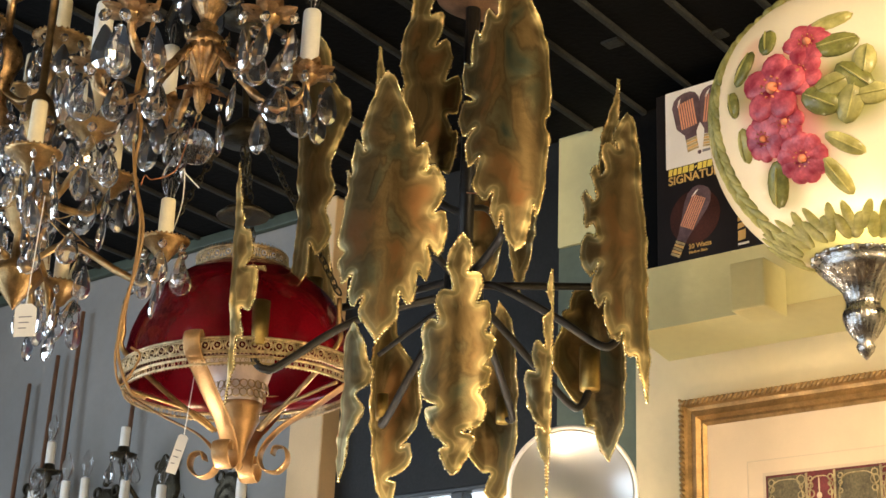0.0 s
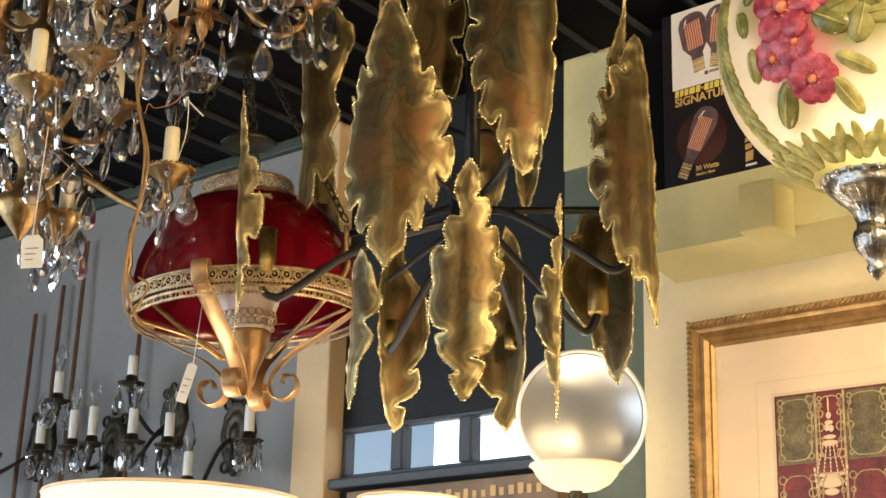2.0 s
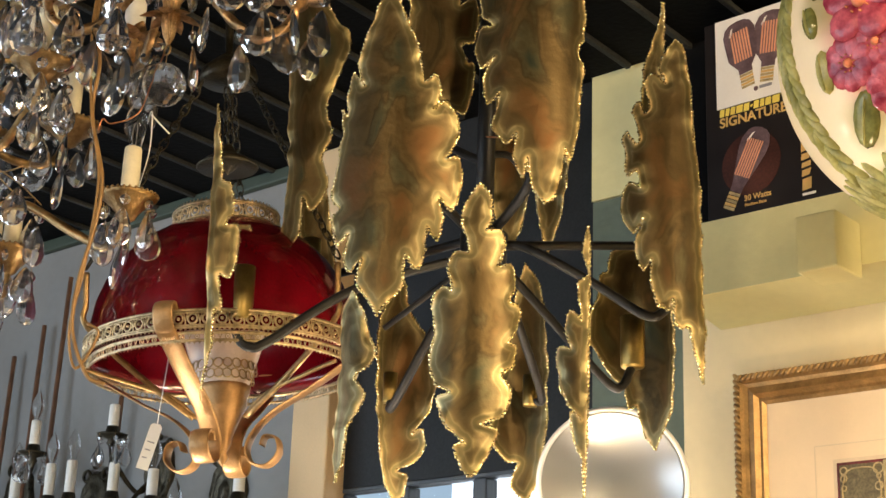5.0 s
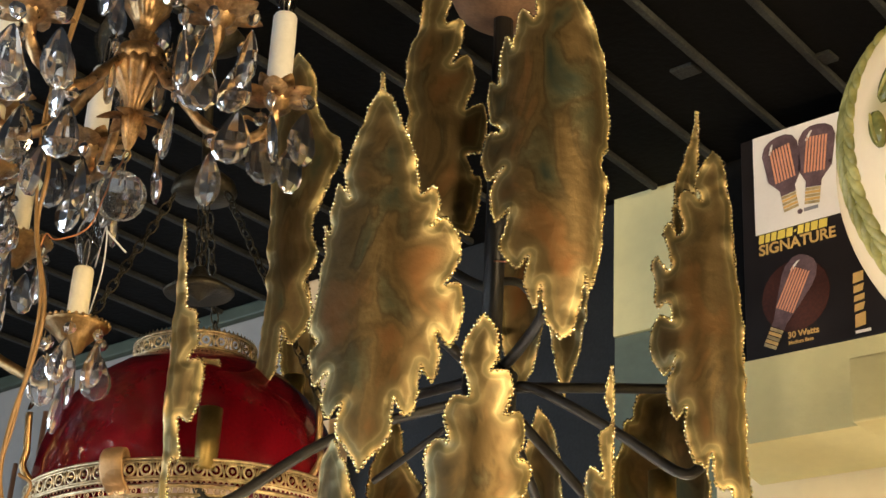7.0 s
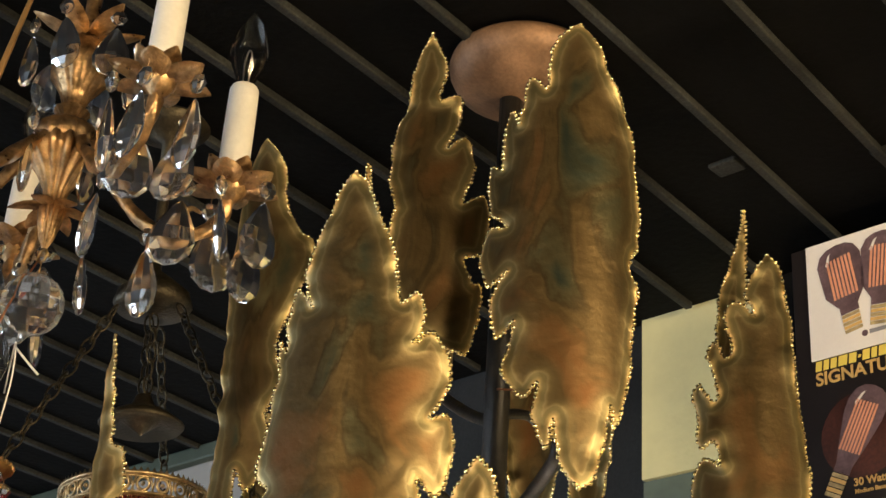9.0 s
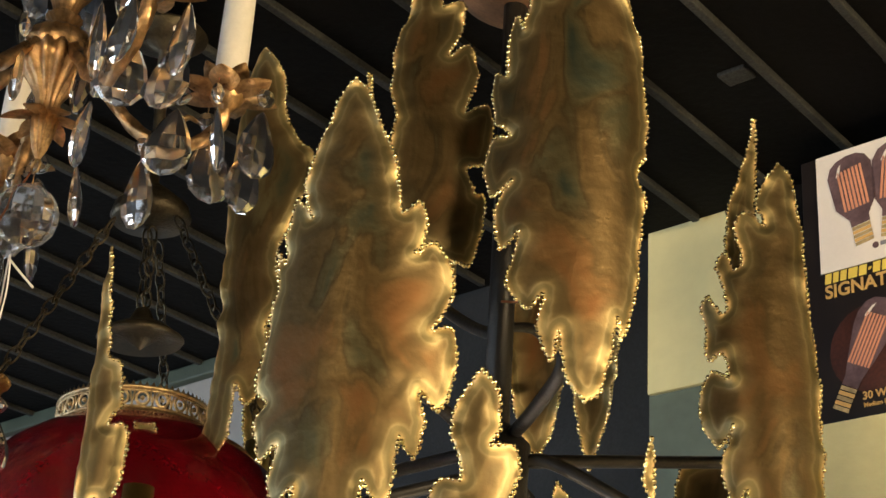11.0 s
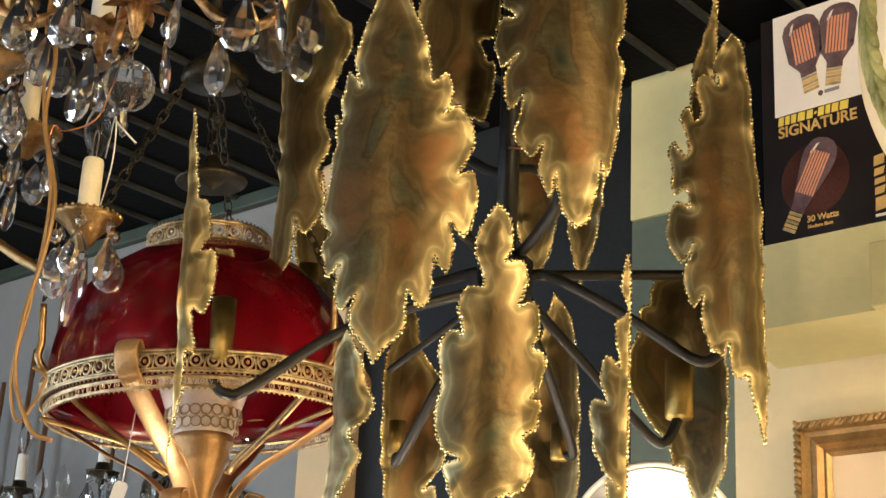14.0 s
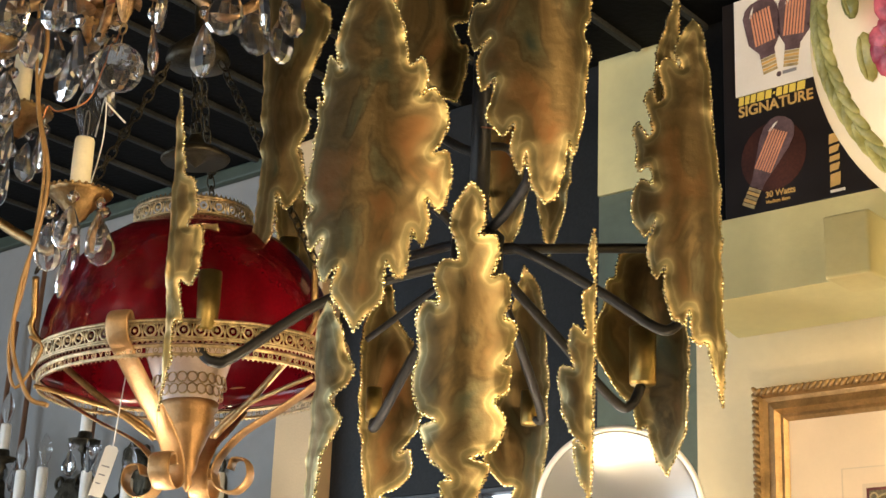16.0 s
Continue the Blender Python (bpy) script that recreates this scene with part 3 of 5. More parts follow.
leaf(brass, (-0.322, -0.044, 0.174), 0.056, 1, [(-0.030, 0.000), (-0.029, -0.044), (-0.028, -0.111), (-0.027, -0.172), (-0.024, -0.243), (-0.019, -0.314), (-0.019, -0.359), (-0.018, -0.412)], [(-0.030, 0.000), (-0.020, -0.064), (-0.013, -0.116), (-0.001, -0.125), (0.004, -0.161), (-0.003, -0.179), (0.011, -0.179), (0.014, -0.214), (0.006, -0.250), (-0.005, -0.245), (-0.001, -0.291), (-0.010, -0.291), (-0.010, -0.336), (-0.015, -0.359), (-0.018, -0.412)], 4, "l")
leaf(brass, (-0.307, -0.050, 0.029), 0.048, -1, [(-0.021, -0.000), (-0.014, -0.058), (-0.009, -0.092), (-0.002, -0.123)], [(-0.003, -0.000), (0.008, -0.058), (0.014, -0.092), (0.006, -0.123)], 5)
leaf(brass, (0.236, -0.044, 0.260), 0.074, 1, [(0.005, 0.000), (-0.008, -0.020), (-0.015, -0.040), (-0.011, -0.062), (-0.022, -0.049), (-0.033, -0.059), (-0.031, -0.093), (-0.035, -0.101), (-0.042, -0.083), (-0.048, -0.095), (-0.043, -0.132), (-0.045, -0.142), (-0.054, -0.121), (-0.059, -0.131), (-0.056, -0.159), (-0.056, -0.182), (-0.044, -0.178), (-0.042, -0.202), (-0.054, -0.191), (-0.061, -0.211), (-0.058, -0.242), (-0.048, -0.261), (-0.040, -0.243), (-0.046, -0.283), (-0.037, -0.312), (-0.028, -0.298), (-0.028, -0.331), (-0.019, -0.362), (-0.015, -0.360), (-0.008, -0.367), (-0.002, -0.351), (-0.000, -0.381), (0.008, -0.390), (0.017, -0.388), (0.025, -0.419), (0.034, -0.456)], [(0.005, 0.000), (0.017, -0.015), (0.021, -0.050), (0.026, -0.069), (0.026, -0.119), (0.034, -0.189), (0.035, -0.299), (0.037, -0.393), (0.034, -0.456)], 6, "r")
leaf(brass, (0.243, -0.030, 0.390), 0.060, -1, [(-0.000, -0.000), (-0.006, -0.040), (-0.020, -0.079), (-0.028, -0.118), (-0.030, -0.167), (-0.029, -0.204)], [(0.003, -0.000), (0.002, -0.040), (0.001, -0.079), (-0.001, -0.118), (-0.007, -0.167), (-0.013, -0.204)], 7)
leaf(brass, (-0.007, -0.250, -0.022), 0.066, 1, [(0.001, 0.000), (-0.015, -0.022), (-0.018, -0.046), (-0.012, -0.080), (-0.024, -0.079), (-0.032, -0.094), (-0.029, -0.125), (-0.039, -0.118), (-0.048, -0.138), (-0.046, -0.170), (-0.049, -0.197), (-0.041, -0.228), (-0.028, -0.240), (-0.041, -0.245), (-0.028, -0.277), (-0.012, -0.295), (-0.019, -0.299), (-0.011, -0.323), (-0.001, -0.333)], [(0.001, 0.000), (0.013, -0.016), (0.016, -0.041), (0.013, -0.055), (0.025, -0.053), (0.031, -0.071), (0.027, -0.095), (0.037, -0.092), (0.045, -0.109), (0.040, -0.133), (0.048, -0.140), (0.046, -0.163), (0.038, -0.181), (0.046, -0.184), (0.042, -0.207), (0.032, -0.219), (0.039, -0.236), (0.032, -0.263), (0.012, -0.275), (0.027, -0.281), (0.018, -0.304), (0.010, -0.320), (-0.001, -0.333)], 8)
leaf(brass, (-0.128, -0.110, -0.101), 0.046, 1, [(-0.029, 0.000), (-0.040, -0.018), (-0.042, -0.044), (-0.042, -0.133), (-0.044, -0.197), (-0.041, -0.231)], [(-0.029, 0.000), (-0.014, -0.028), (-0.006, -0.056), (0.003, -0.078), (-0.005, -0.095), (-0.018, -0.108), (-0.008, -0.128), (-0.017, -0.149), (-0.026, -0.170), (-0.031, -0.207), (-0.041, -0.231)], 9, "l")
leaf(brass, (-0.102, 0.170, 0.042), 0.062, -1, [(-0.018, 0.000), (-0.043, -0.070), (-0.046, -0.140), (-0.042, -0.203), (-0.034, -0.283), (-0.021, -0.326), (-0.013, -0.339)], [(-0.018, 0.000), (-0.010, -0.016), (-0.001, -0.061), (0.031, -0.108), (0.038, -0.162), (0.034, -0.200), (0.011, -0.239), (0.022, -0.233), (0.026, -0.256), (0.012, -0.280), (-0.010, -0.292), (0.003, -0.299), (-0.002, -0.327), (-0.013, -0.339)], 10)
leaf(brass, (0.058, 0.200, 0.071), 0.058, -1, [(0.005, 0.000), (-0.013, -0.072), (-0.024, -0.162), (-0.035, -0.223), (-0.041, -0.268), (-0.018, -0.298), (-0.004, -0.300), (-0.010, -0.333), (0.012, -0.360)], [(0.005, 0.000), (0.029, -0.043), (0.039, -0.150), (0.040, -0.222), (0.034, -0.281), (0.026, -0.327), (0.012, -0.360)], 11)
leaf(brass, (0.124, -0.130, -0.018), 0.042, 1, [(0.002, 0.000), (-0.005, -0.034), (-0.001, -0.060), (-0.010, -0.076), (-0.009, -0.118), (-0.018, -0.106), (-0.025, -0.126), (-0.021, -0.153), (-0.033, -0.150), (-0.031, -0.191), (-0.018, -0.223), (-0.009, -0.240), (-0.018, -0.230), (-0.014, -0.263), (-0.004, -0.288), (-0.002, -0.330)], [(0.002, 0.000), (0.004, -0.028), (0.003, -0.133), (0.002, -0.233), (0.000, -0.293), (-0.002, -0.330)], 12, "r")
leaf(brass, (0.200, 0.090, 0.071), 0.064, -1, [(0.023, 0.000), (-0.015, -0.011), (-0.024, -0.045), (-0.035, -0.052), (-0.038, -0.085), (-0.046, -0.103), (-0.049, -0.145), (-0.029, -0.180), (-0.000, -0.214), (0.005, -0.241), (0.017, -0.238), (0.027, -0.277), (0.040, -0.299)], [(0.023, 0.000), (0.052, -0.039), (0.059, -0.076), (0.062, -0.138), (0.061, -0.229), (0.055, -0.260), (0.040, -0.299)], 13)
leaf(brass, (0.087, 0.130, 0.259), 0.050, -1, [(0.000, 0.000), (-0.013, -0.053), (-0.011, -0.114), (-0.005, -0.158), (0.006, -0.199)], [(0.000, 0.000), (0.033, -0.056), (0.028, -0.115), (0.017, -0.164), (0.006, -0.199)], 14)
leaf(brass, (-0.241, 0.200, 0.227), 0.050, -1, [(-0.033, -0.000), (-0.035, -0.074), (-0.035, -0.115), (-0.022, -0.175), (-0.013, -0.205), (-0.006, -0.238)], [(-0.008, -0.000), (0.006, -0.074), (0.013, -0.115), (0.023, -0.175), (0.021, -0.205), (0.002, -0.238)], 15)
leaf(brass, (0.028, 0.170, 0.327), 0.055, -1, [(-0.020, -0.000), (-0.030, -0.047), (-0.026, -0.102), (-0.020, -0.155), (-0.008, -0.208), (0.007, -0.237)], [(-0.002, -0.000), (0.025, -0.047), (0.033, -0.102), (0.037, -0.155), (0.027, -0.208), (0.016, -0.237)], 16)
leaf(brass, (-0.146, 0.050, 0.471), 0.050, -1, [(-0.012, -0.000), (-0.013, -0.037), (-0.013, -0.092), (-0.012, -0.212), (0.001, -0.337), (0.019, -0.379)], [(-0.009, -0.000), (-0.004, -0.037), (0.013, -0.092), (0.035, -0.212), (0.044, -0.337), (0.033, -0.379)], 17)
mesh_ob("canopy", *lathe([(0.0001, 0.543), (0.080, 0.542), (0.082, 0.535), (0.081, 0.527), (0.075, 0.514), (0.060, 0.504), (0.038, 0.497), (0.014, 0.494), (0.0001, 0.4935)], 40, at=(0.014, 0.0, 0.0)), M_COPPERCAP, brass, "domed copper-coloured ceiling canopy")
mesh_ob("pole", *tube([(0, 0, 0.515), (0, 0, 0.2), (0, 0, -0.03)], 0.0125, 14), M_BLACK, brass)
mesh_ob("hub", *lathe([(0.0001, -0.05), (0.020, -0.045), (0.030, -0.03), (0.032, 0.025), (0.022, 0.035), (0.012, 0.045)], 20), M_BLACK, brass)


def iron_arm(points, sleeve=None, r=0.0062, h=0.07, sr=0.0135):
    a = mesh_ob("arm", *tube(smooth_path(points, 7), r, 10), M_BLACK, brass)
    if sleeve:
        x, y, z = sleeve
        mesh_ob("candle_cup", *lathe([(0.0001, -0.002), (sr * 0.9, -0.001), (sr, 0.002), (sr, h), (sr * 0.86, h), (sr * 0.86, 0.004)], 20, at=(x, y, z)), M_SLEEVE, a, "brushed brass candle sleeve")
    return a


iron_arm([(0, 0, 0.0), (-0.161, -0.030, -0.062), (-0.268, -0.046, -0.140), (-0.292, -0.05, -0.150), (-0.308, -0.05, -0.138), (-0.312, -0.05, -0.114)], (-0.305, -0.05, -0.114))
iron_arm([(0, 0, 0.0), (-0.06, 0.07, -0.08), (-0.118, 0.155, -0.172), (-0.124, 0.168, -0.166)], (-0.125, 0.172, -0.166), h=0.042, sr=0.010)
iron_arm([(0, 0, 0.0), (-0.055, 0.02, -0.04), (-0.13, 0.06, -0.09)], None, 0.004)
iron_arm([(0.01, 0, 0.0), (0.05, 0.09, -0.07), (0.086, 0.178, -0.146), (0.08, 0.19, -0.156)], (0.072, 0.2, -0.158), h=0.043, sr=0.011)
iron_arm([(0.02, 0, 0.01), (0.055, -0.010, 0.006), (0.14, -0.03, -0.045), (0.205, -0.048, -0.092), (0.228, -0.052, -0.090), (0.236, -0.053, -0.070)], (0.238, -0.053, -0.072))
iron_arm([(0.01, 0, 0.01), (0.10, 0.05, 0.030), (0.212, 0.112, 0.054), (0.235, 0.12, 0.056)], (0.240, 0.122, 0.052))
iron_arm([(0.01, 0, 0.0), (0.09, 0.04, -0.075), (0.168, 0.075, -0.150), (0.190, 0.083, -0.154), (0.203, 0.088, -0.128)], (0.205, 0.09, -0.126), sr=0.0165)
iron_arm([(0.01, 0, 0.03), (0.03, -0.06, 0.034), (0.052, -0.13, 0.045), (0.056, -0.148, 0.06)], (0.057, -0.15, 0.062))
iron_arm([(-0.01, 0, 0.02), (-0.05, -0.09, 0.03), (-0.09, -0.16, 0.03), (-0.092, -0.168, 0.045)], (-0.093, -0.17, 0.046))
iron_arm([(-0.01, 0, 0.02), (-0.12, 0.1, 0.02), (-0.235, 0.19, 0.02), (-0.248, 0.198, 0.03)], (-0.25, 0.2, 0.03), h=0.05)
iron_arm([(0, -0.01, 0.0), (-0.004, -0.12, -0.09), (-0.007, -0.235, -0.17), (-0.007, -0.25, -0.16)], (-0.007, -0.25, -0.158))
iron_arm([(0, 0, 0.14), (0.03, 0.05, 0.16), (0.05, 0.12, 0.17)], None, 0.005)
iron_arm([(0, 0, 0.13), (-0.03, 0.05, 0.16), (-0.06, 0.10, 0.20), (-0.064, 0.11, 0.22)], (-0.064, 0.11, 0.22))
mesh_ob("fixture_wire", *tube(smooth_path([(0.0, -0.014, 0.16), (0.02, -0.04, 0.152), (0.045, -0.07, 0.17), (0.055, -0.12, 0.19)], 6), 0.0011, 6), M_COPPERWIRE, brass)
for x, y, k in ((-1.085, 1.405, 0.03), (-1.055, 1.425, 0.022)):
    tagged(mesh_ob("wire_end", *tube(smooth_path([(x, y, 2.668), (x + 0.006, y + 0.002, 2.655), (x - 0.004, y + 0.004, 2.648), (x + 0.004, y - 0.006, 2.668 - k)], 5), 0.0016, 6), M_PAPER), "short white wire end at the ceiling", "wire")

# ---- crystal shapes that the chandeliers share ----
def drop_mesh():
    """A flat pear-shaped faceted drop, hung by a wire from an eight-sided bead; its top is the origin."""
    prof = [(0.0005, -0.0155), (0.0035, -0.0185), (0.0075, -0.026), (0.0115, -0.035), (0.0135, -0.044), (0.0120, -0.052), (0.0070, -0.058), (0.0004, -0.0605)]
    v, f = lathe(prof, 10)
    v = [(x * 1.05, y * 0.34, z) for x, y, z in v]
    b = lathe([(0.0004, 0.0005), (0.0045, -0.0015), (0.0068, -0.006), (0.0045, -0.0105), (0.0004, -0.0125)], 8)
    b = [(x, y * 0.62, z) for x, y, z in b[0]], b[1]
    me = bpy.data.meshes.new("crystal_drop")
    V, F = join((v, f), b)
    me.from_pydata([tuple(p) for p in V], [], F)
    me.materials.append(M_CRYSTAL)
    return me


DROP = drop_mesh()
BALL = bpy.data.meshes.new("crystal_ball")
BALL.from_pydata(*(lambda p: ([tuple(q) for q in p[0]], [], p[1]))(ball(0.0265, rings=9, seg=14)))
BALL.materials.append(M_CRYSTAL)
rc_ = random.Random(21)


def hang(parent, x, y, z, s=1.0):
    w = mesh_ob("drop_wire", *tube([(x, y, z + 0.008), (x, y, z - 0.001)], 0.0005, 5), M_GILT, parent)
    return share("crystal_drop", DROP, parent, pose(x, y, z, rc_.uniform(-7, 7), rc_.uniform(-7, 7), rc_.uniform(0, 180)) @ Matrix.Scale(s * 1.22, 4))


def candle(parent, x, y, z, h, r, material, bulb=True, lean=0.0):
    """A drip-topped candle sleeve with its clear flame bulb."""
    c = mesh_ob("candle_sleeve", *lathe([(r * 0.98, 0), (r * 1.03, 0.003), (r, 0.010), (r, h * 0.6), (r * 0.97, h - 0.003), (r * 0.86, h), (r * 0.5, h - 0.001), (0.0001, h - 0.002)], 18, at=(x, y, z)), material, parent)
    if bulb:
        k = r / 0.0115
        prof = [(0.006, 0.0), (0.0075, 0.008), (0.0125, 0.020), (0.0150, 0.032), (0.0125, 0.046), (0.0065, 0.060), (0.0022, 0.068), (0.0003, 0.071)]
        mesh_ob("bulb", *lathe([(a * k, b * k) for a, b in prof], 16, at=(x, y, z + h)), M_BULB, parent, "clear flame-shaped glass bulb")
        mesh_ob("filament", *tube(smooth_path([(x - 0.003, y, z + h), (x - 0.004, y, z + h + 0.025 * k), (x, y, z + h + 0.034 * k), (x + 0.004, y, z + h + 0.025 * k), (x + 0.003, y, z + h)], 5), 0.0006, 5), M_FILAMENT, parent)
    return c


def petal_ring(n, r0, r1, z0, z1, w, at, tilt=0.0):
    """n pointed leaves that spread from r0 to r1."""
    out = []
    for i in range(n):
        a = math.tau * (i + tilt) / n
        rows = []
        for k in range(6):
            t = k / 5
            rr, zz = r0 + (r1 - r0) * t, z0 + (z1 - z0) * t ** 1.6
            ww = w * math.sin(math.pi * min(0.98, 0.18 + 0.80 * t)) ** 0.8
            rows.append([(rr, -ww, zz + 0.25 * ww), (rr, -ww * 0.4, zz - 0.1 * ww), (rr + 0.001, 0, zz + 0.12 * ww), (rr, ww * 0.4, zz - 0.1 * ww), (rr, ww, zz + 0.25 * ww)])
        v = [(at[0] + x * math.cos(a) - y * math.sin(a), at[1] + x * math.sin(a) + y * math.cos(a), at[2] + z) for row in rows for x, y, z in row]
        f = [[k * 5 + j, k * 5 + j + 1, (k + 1) * 5 + j + 1, (k + 1) * 5 + j] for k in range(5) for j in range(4)]
        out.append((v, f))
        out.append(([(x, y, z - 0.0008) for x, y, z in v], [q[::-1] for q in f]))
    return join(*out)


# ---- bronze chandelier with crystal drops ----
cry = thing("crystal_chandelier", (-1.311, 0.971, 2.3535), "cast bronze candle chandelier hung with clear crystal drops", "chandelier")
mesh_ob("stem", *lathe([(0.010, 0.292), (0.030, 0.290), (0.028, 0.281), (0.008, 0.270), (0.006, 0.22), (0.012, 0.205), (0.006, 0.196), (0.020, 0.186), (0.026, 0.170), (0.024, 0.150), (0.014, 0.135),
                        (0.009, 0.122), (0.016, 0.116), (0.009, 0.108), (0.020, 0.102), (0.026, 0.096), (0.027, 0.086), (0.025, 0.080)], 48, 16, 0.05), M_BRONZE, cry, "urn-shaped cast stem")
mesh_ob("bell", *lathe([(0.027, 0.082), (0.031, 0.074), (0.027, 0.064), (0.017, 0.050), (0.010, 0.036), (0.008, 0.024), (0.011, 0.018), (0.009, 0.004), (0.006, -0.010), (0.002, -0.020)], 64, 14, 0.13), M_BRONZE, cry, "fluted acanthus bell")
mesh_ob("leaf_collar", *petal_ring(6, 0.008, 0.036, 0.018, 0.012, 0.008, (0, 0, 0)), M_BRONZE, cry)
mesh_ob("hook_ring", *ring(0.006, 0.0012, (0, 0, -0.027), 16, 6, pose(0, 0, 0, 90)), M_GILT, cry)
share("crystal_ball", BALL, cry, pose(0, 0, -0.072, 12, 8, 20), "large faceted clear crystal ball")
mesh_ob("ball_wire", *tube([(0, 0, -0.032), (0, 0, -0.046)], 0.0006, 5), M_GILT, cry)
for ang, lift in ((40, 0.0), (-6, 0.034), (-82, 0.020), (-140, 0.0), (160, 0.0)):
    a = radians(ang)
    ca, sa = math.cos(a), math.sin(a)
    P = lambda r, z, s=0.0: (r * ca - s * sa, r * sa + s * ca, z + lift * min(1.0, max(0.0, (r - 0.03) / 0.11)))
    arm = mesh_ob("arm", *tube(smooth_path([P(0.028, 0.076), P(0.046, 0.050), P(0.072, 0.016), P(0.100, -0.002), P(0.128, 0.000), P(0.146, 0.016), P(0.150, 0.040)], 9), 0.0056, 12, 0.55, 0.2, 4), M_BRONZE, cry, "rope-twisted cast arm")
    mesh_ob("arm_leaf", *tube(smooth_path([P(0.118, -0.002), P(0.112, 0.014), P(0.119, 0.024), P(0.128, 0.020)], 5), [0.0045 - 0.0002 * i for i in range(16)], 8), M_BRONZE, arm)
    mesh_ob("bobeche", *join(petal_ring(6, 0.010, 0.044, 0.044, 0.050, 0.013, P(0.150, 0.0), 0.2), petal_ring(6, 0.008, 0.032, 0.048, 0.062, 0.010, P(0.150, 0.0), 0.7),
                             lathe([(0.004, 0.030), (0.012, 0.038), (0.017, 0.048), (0.015, 0.054), (0.010, 0.058)], 18, at=P(0.150, 0.0))), M_BRONZE, arm, "leafy bronze candle cup")
    candle(arm, *P(0.150, 0.056), 0.092, 0.0135, M_CANDLE_W, ang != -6)
    for k in range(5):
        b = math.tau * (k + 0.3) / 5
        x, y, _ = P(0.150, 0)
        hang(arm, x + 0.037 * math.cos(b), y + 0.037 * math.sin(b), lift + 0.046 - (0.012 if k % 3 == 1 else 0.0), rc_.uniform(1.08, 1.28))
    hang(arm, *P(0.085, 0.004), 1.1)
for k in range(6):
    b = math.tau * k / 6 + 0.5
    if k != 3 and k != 5:
        hang(cry, 0.034 * math.cos(b), 0.034 * math.sin(b), 0.012 if k % 2 else 0.098, 1.05)
mesh_ob("top_crown", *petal_ring(6, 0.010, 0.050, 0.196, 0.212, 0.010, (0, 0, 0)), M_BRONZE, cry, "leafy crown that carries drops")
for k in range(6):
    b = math.tau * k / 6
    hang(cry, 0.047 * math.cos(b), 0.047 * math.sin(b), 0.204, 0.95)

cry.matrix_basis = cry.matrix_basis @ Matrix.Scale(1.063, 4)


# ---- gilt chandelier with beaded dishes ----
def dish_profile(R):
    return [(0.004, -0.020), (0.010, -0.016), (0.014, -0.008), (R * 0.6, 0.001), (R * 0.9, 0.010), (R, 0.013), (R * 0.97, 0.016), (R * 0.6, 0.006), (0.010, 0.002)]


def beaded_branch(parent, path, R=0.036, h=0.072, bulb=True, drops=6, r=0.0115):
    """An arm that ends in a fluted dish with a beaded rim, a candle and drops."""
    pts = smooth_path(path, 8)
    arm = mesh_ob("arm", *tube(pts, 0.0055, 10, 0.4, 0.12, 5), M_GILT, parent, "reeded gilt arm")
    x, y, z = path[-1]
    dish = join(lathe(dish_profile(R), 40, 20, 0.035, at=(x, y, z)), *[ball(0.0022, (x + R * math.cos(t), y + R * math.sin(t), z + 0.0155), 4, 6) for t in [math.tau * k / 30 for k in range(30)]])
    mesh_ob("bobeche", *dish, M_GILT, arm, "fluted gilt dish with beaded rim")
    candle(arm, x, y, z + 0.008, h, r, M_CANDLE, bulb)
    for k in range(drops):
        b = math.tau * k / drops + 0.3
        hang(arm, x + (R - 0.004) * math.cos(b), y + (R - 0.004) * math.sin(b), z + 0.006 - rc_.choice((0, 0, 0.014)), rc_.uniform(0.85, 1.05))
    hang(arm, x, y, z - 0.028, 1.1)
    return arm


HX, HY, HZ = -1.535, 0.862, 2.12
gil = thing("crystal_chandelier", (HX - 0.032, HY + 0.003, HZ + 0.016), "two-tier gilt chandelier with beaded dishes, ivory candles and crystal drops", "chandelier")
mesh_ob("stem", *lathe([(0.008, 0.544), (0.028, 0.542), (0.024, 0.53), (0.006, 0.51), (0.006, 0.26), (0.020, 0.245), (0.028, 0.215), (0.022, 0.18), (0.010, 0.165), (0.010, 0.10), (0.030, 0.085), (0.034, 0.06),
                        (0.022, 0.035), (0.012, 0.02), (0.012, -0.02), (0.034, -0.03), (0.040, -0.045), (0.026, -0.065), (0.010, -0.085), (0.0003, -0.098)], 28, 12, 0.05), M_GILT, gil, "turned gilt stem")
for (bx, by, bz), bulb in (((-1.332, 0.971, 2.109), True), ((-1.546, 0.948, 2.072), False), ((-1.660, 0.99, 2.10), True), ((-1.70, 0.80, 2.10), True), ((-1.56, 0.69, 2.10), True)):
    x, y, z = bx - HX, by - HY, bz - HZ
    beaded_branch(gil, [(0.1 * x, 0.1 * y, -0.02), (0.35 * x, 0.35 * y, 0.002), (0.72 * x, 0.72 * y, -0.045), (0.92 * x, 0.92 * y, z - 0.05), (x, y, z)], bulb=bulb)
for (bx, by, bz), bulb in (((-1.407, 0.777, 2.200), False), ((-1.431, 0.888, 2.290), False), ((-1.483, 0.975, 2.246), False), ((-1.62, 0.93, 2.25), True), ((-1.62, 0.78, 2.26), True)):
    x, y, z = bx - HX, by - HY, bz - HZ
    beaded_branch(gil, [(0.15 * x, 0.15 * y, 0.09), (0.5 * x, 0.5 * y, 0.075), (0.85 * x, 0.85 * y, z - 0.045), (x, y, z)], R=0.040, h=0.088, bulb=bulb, drops=7)
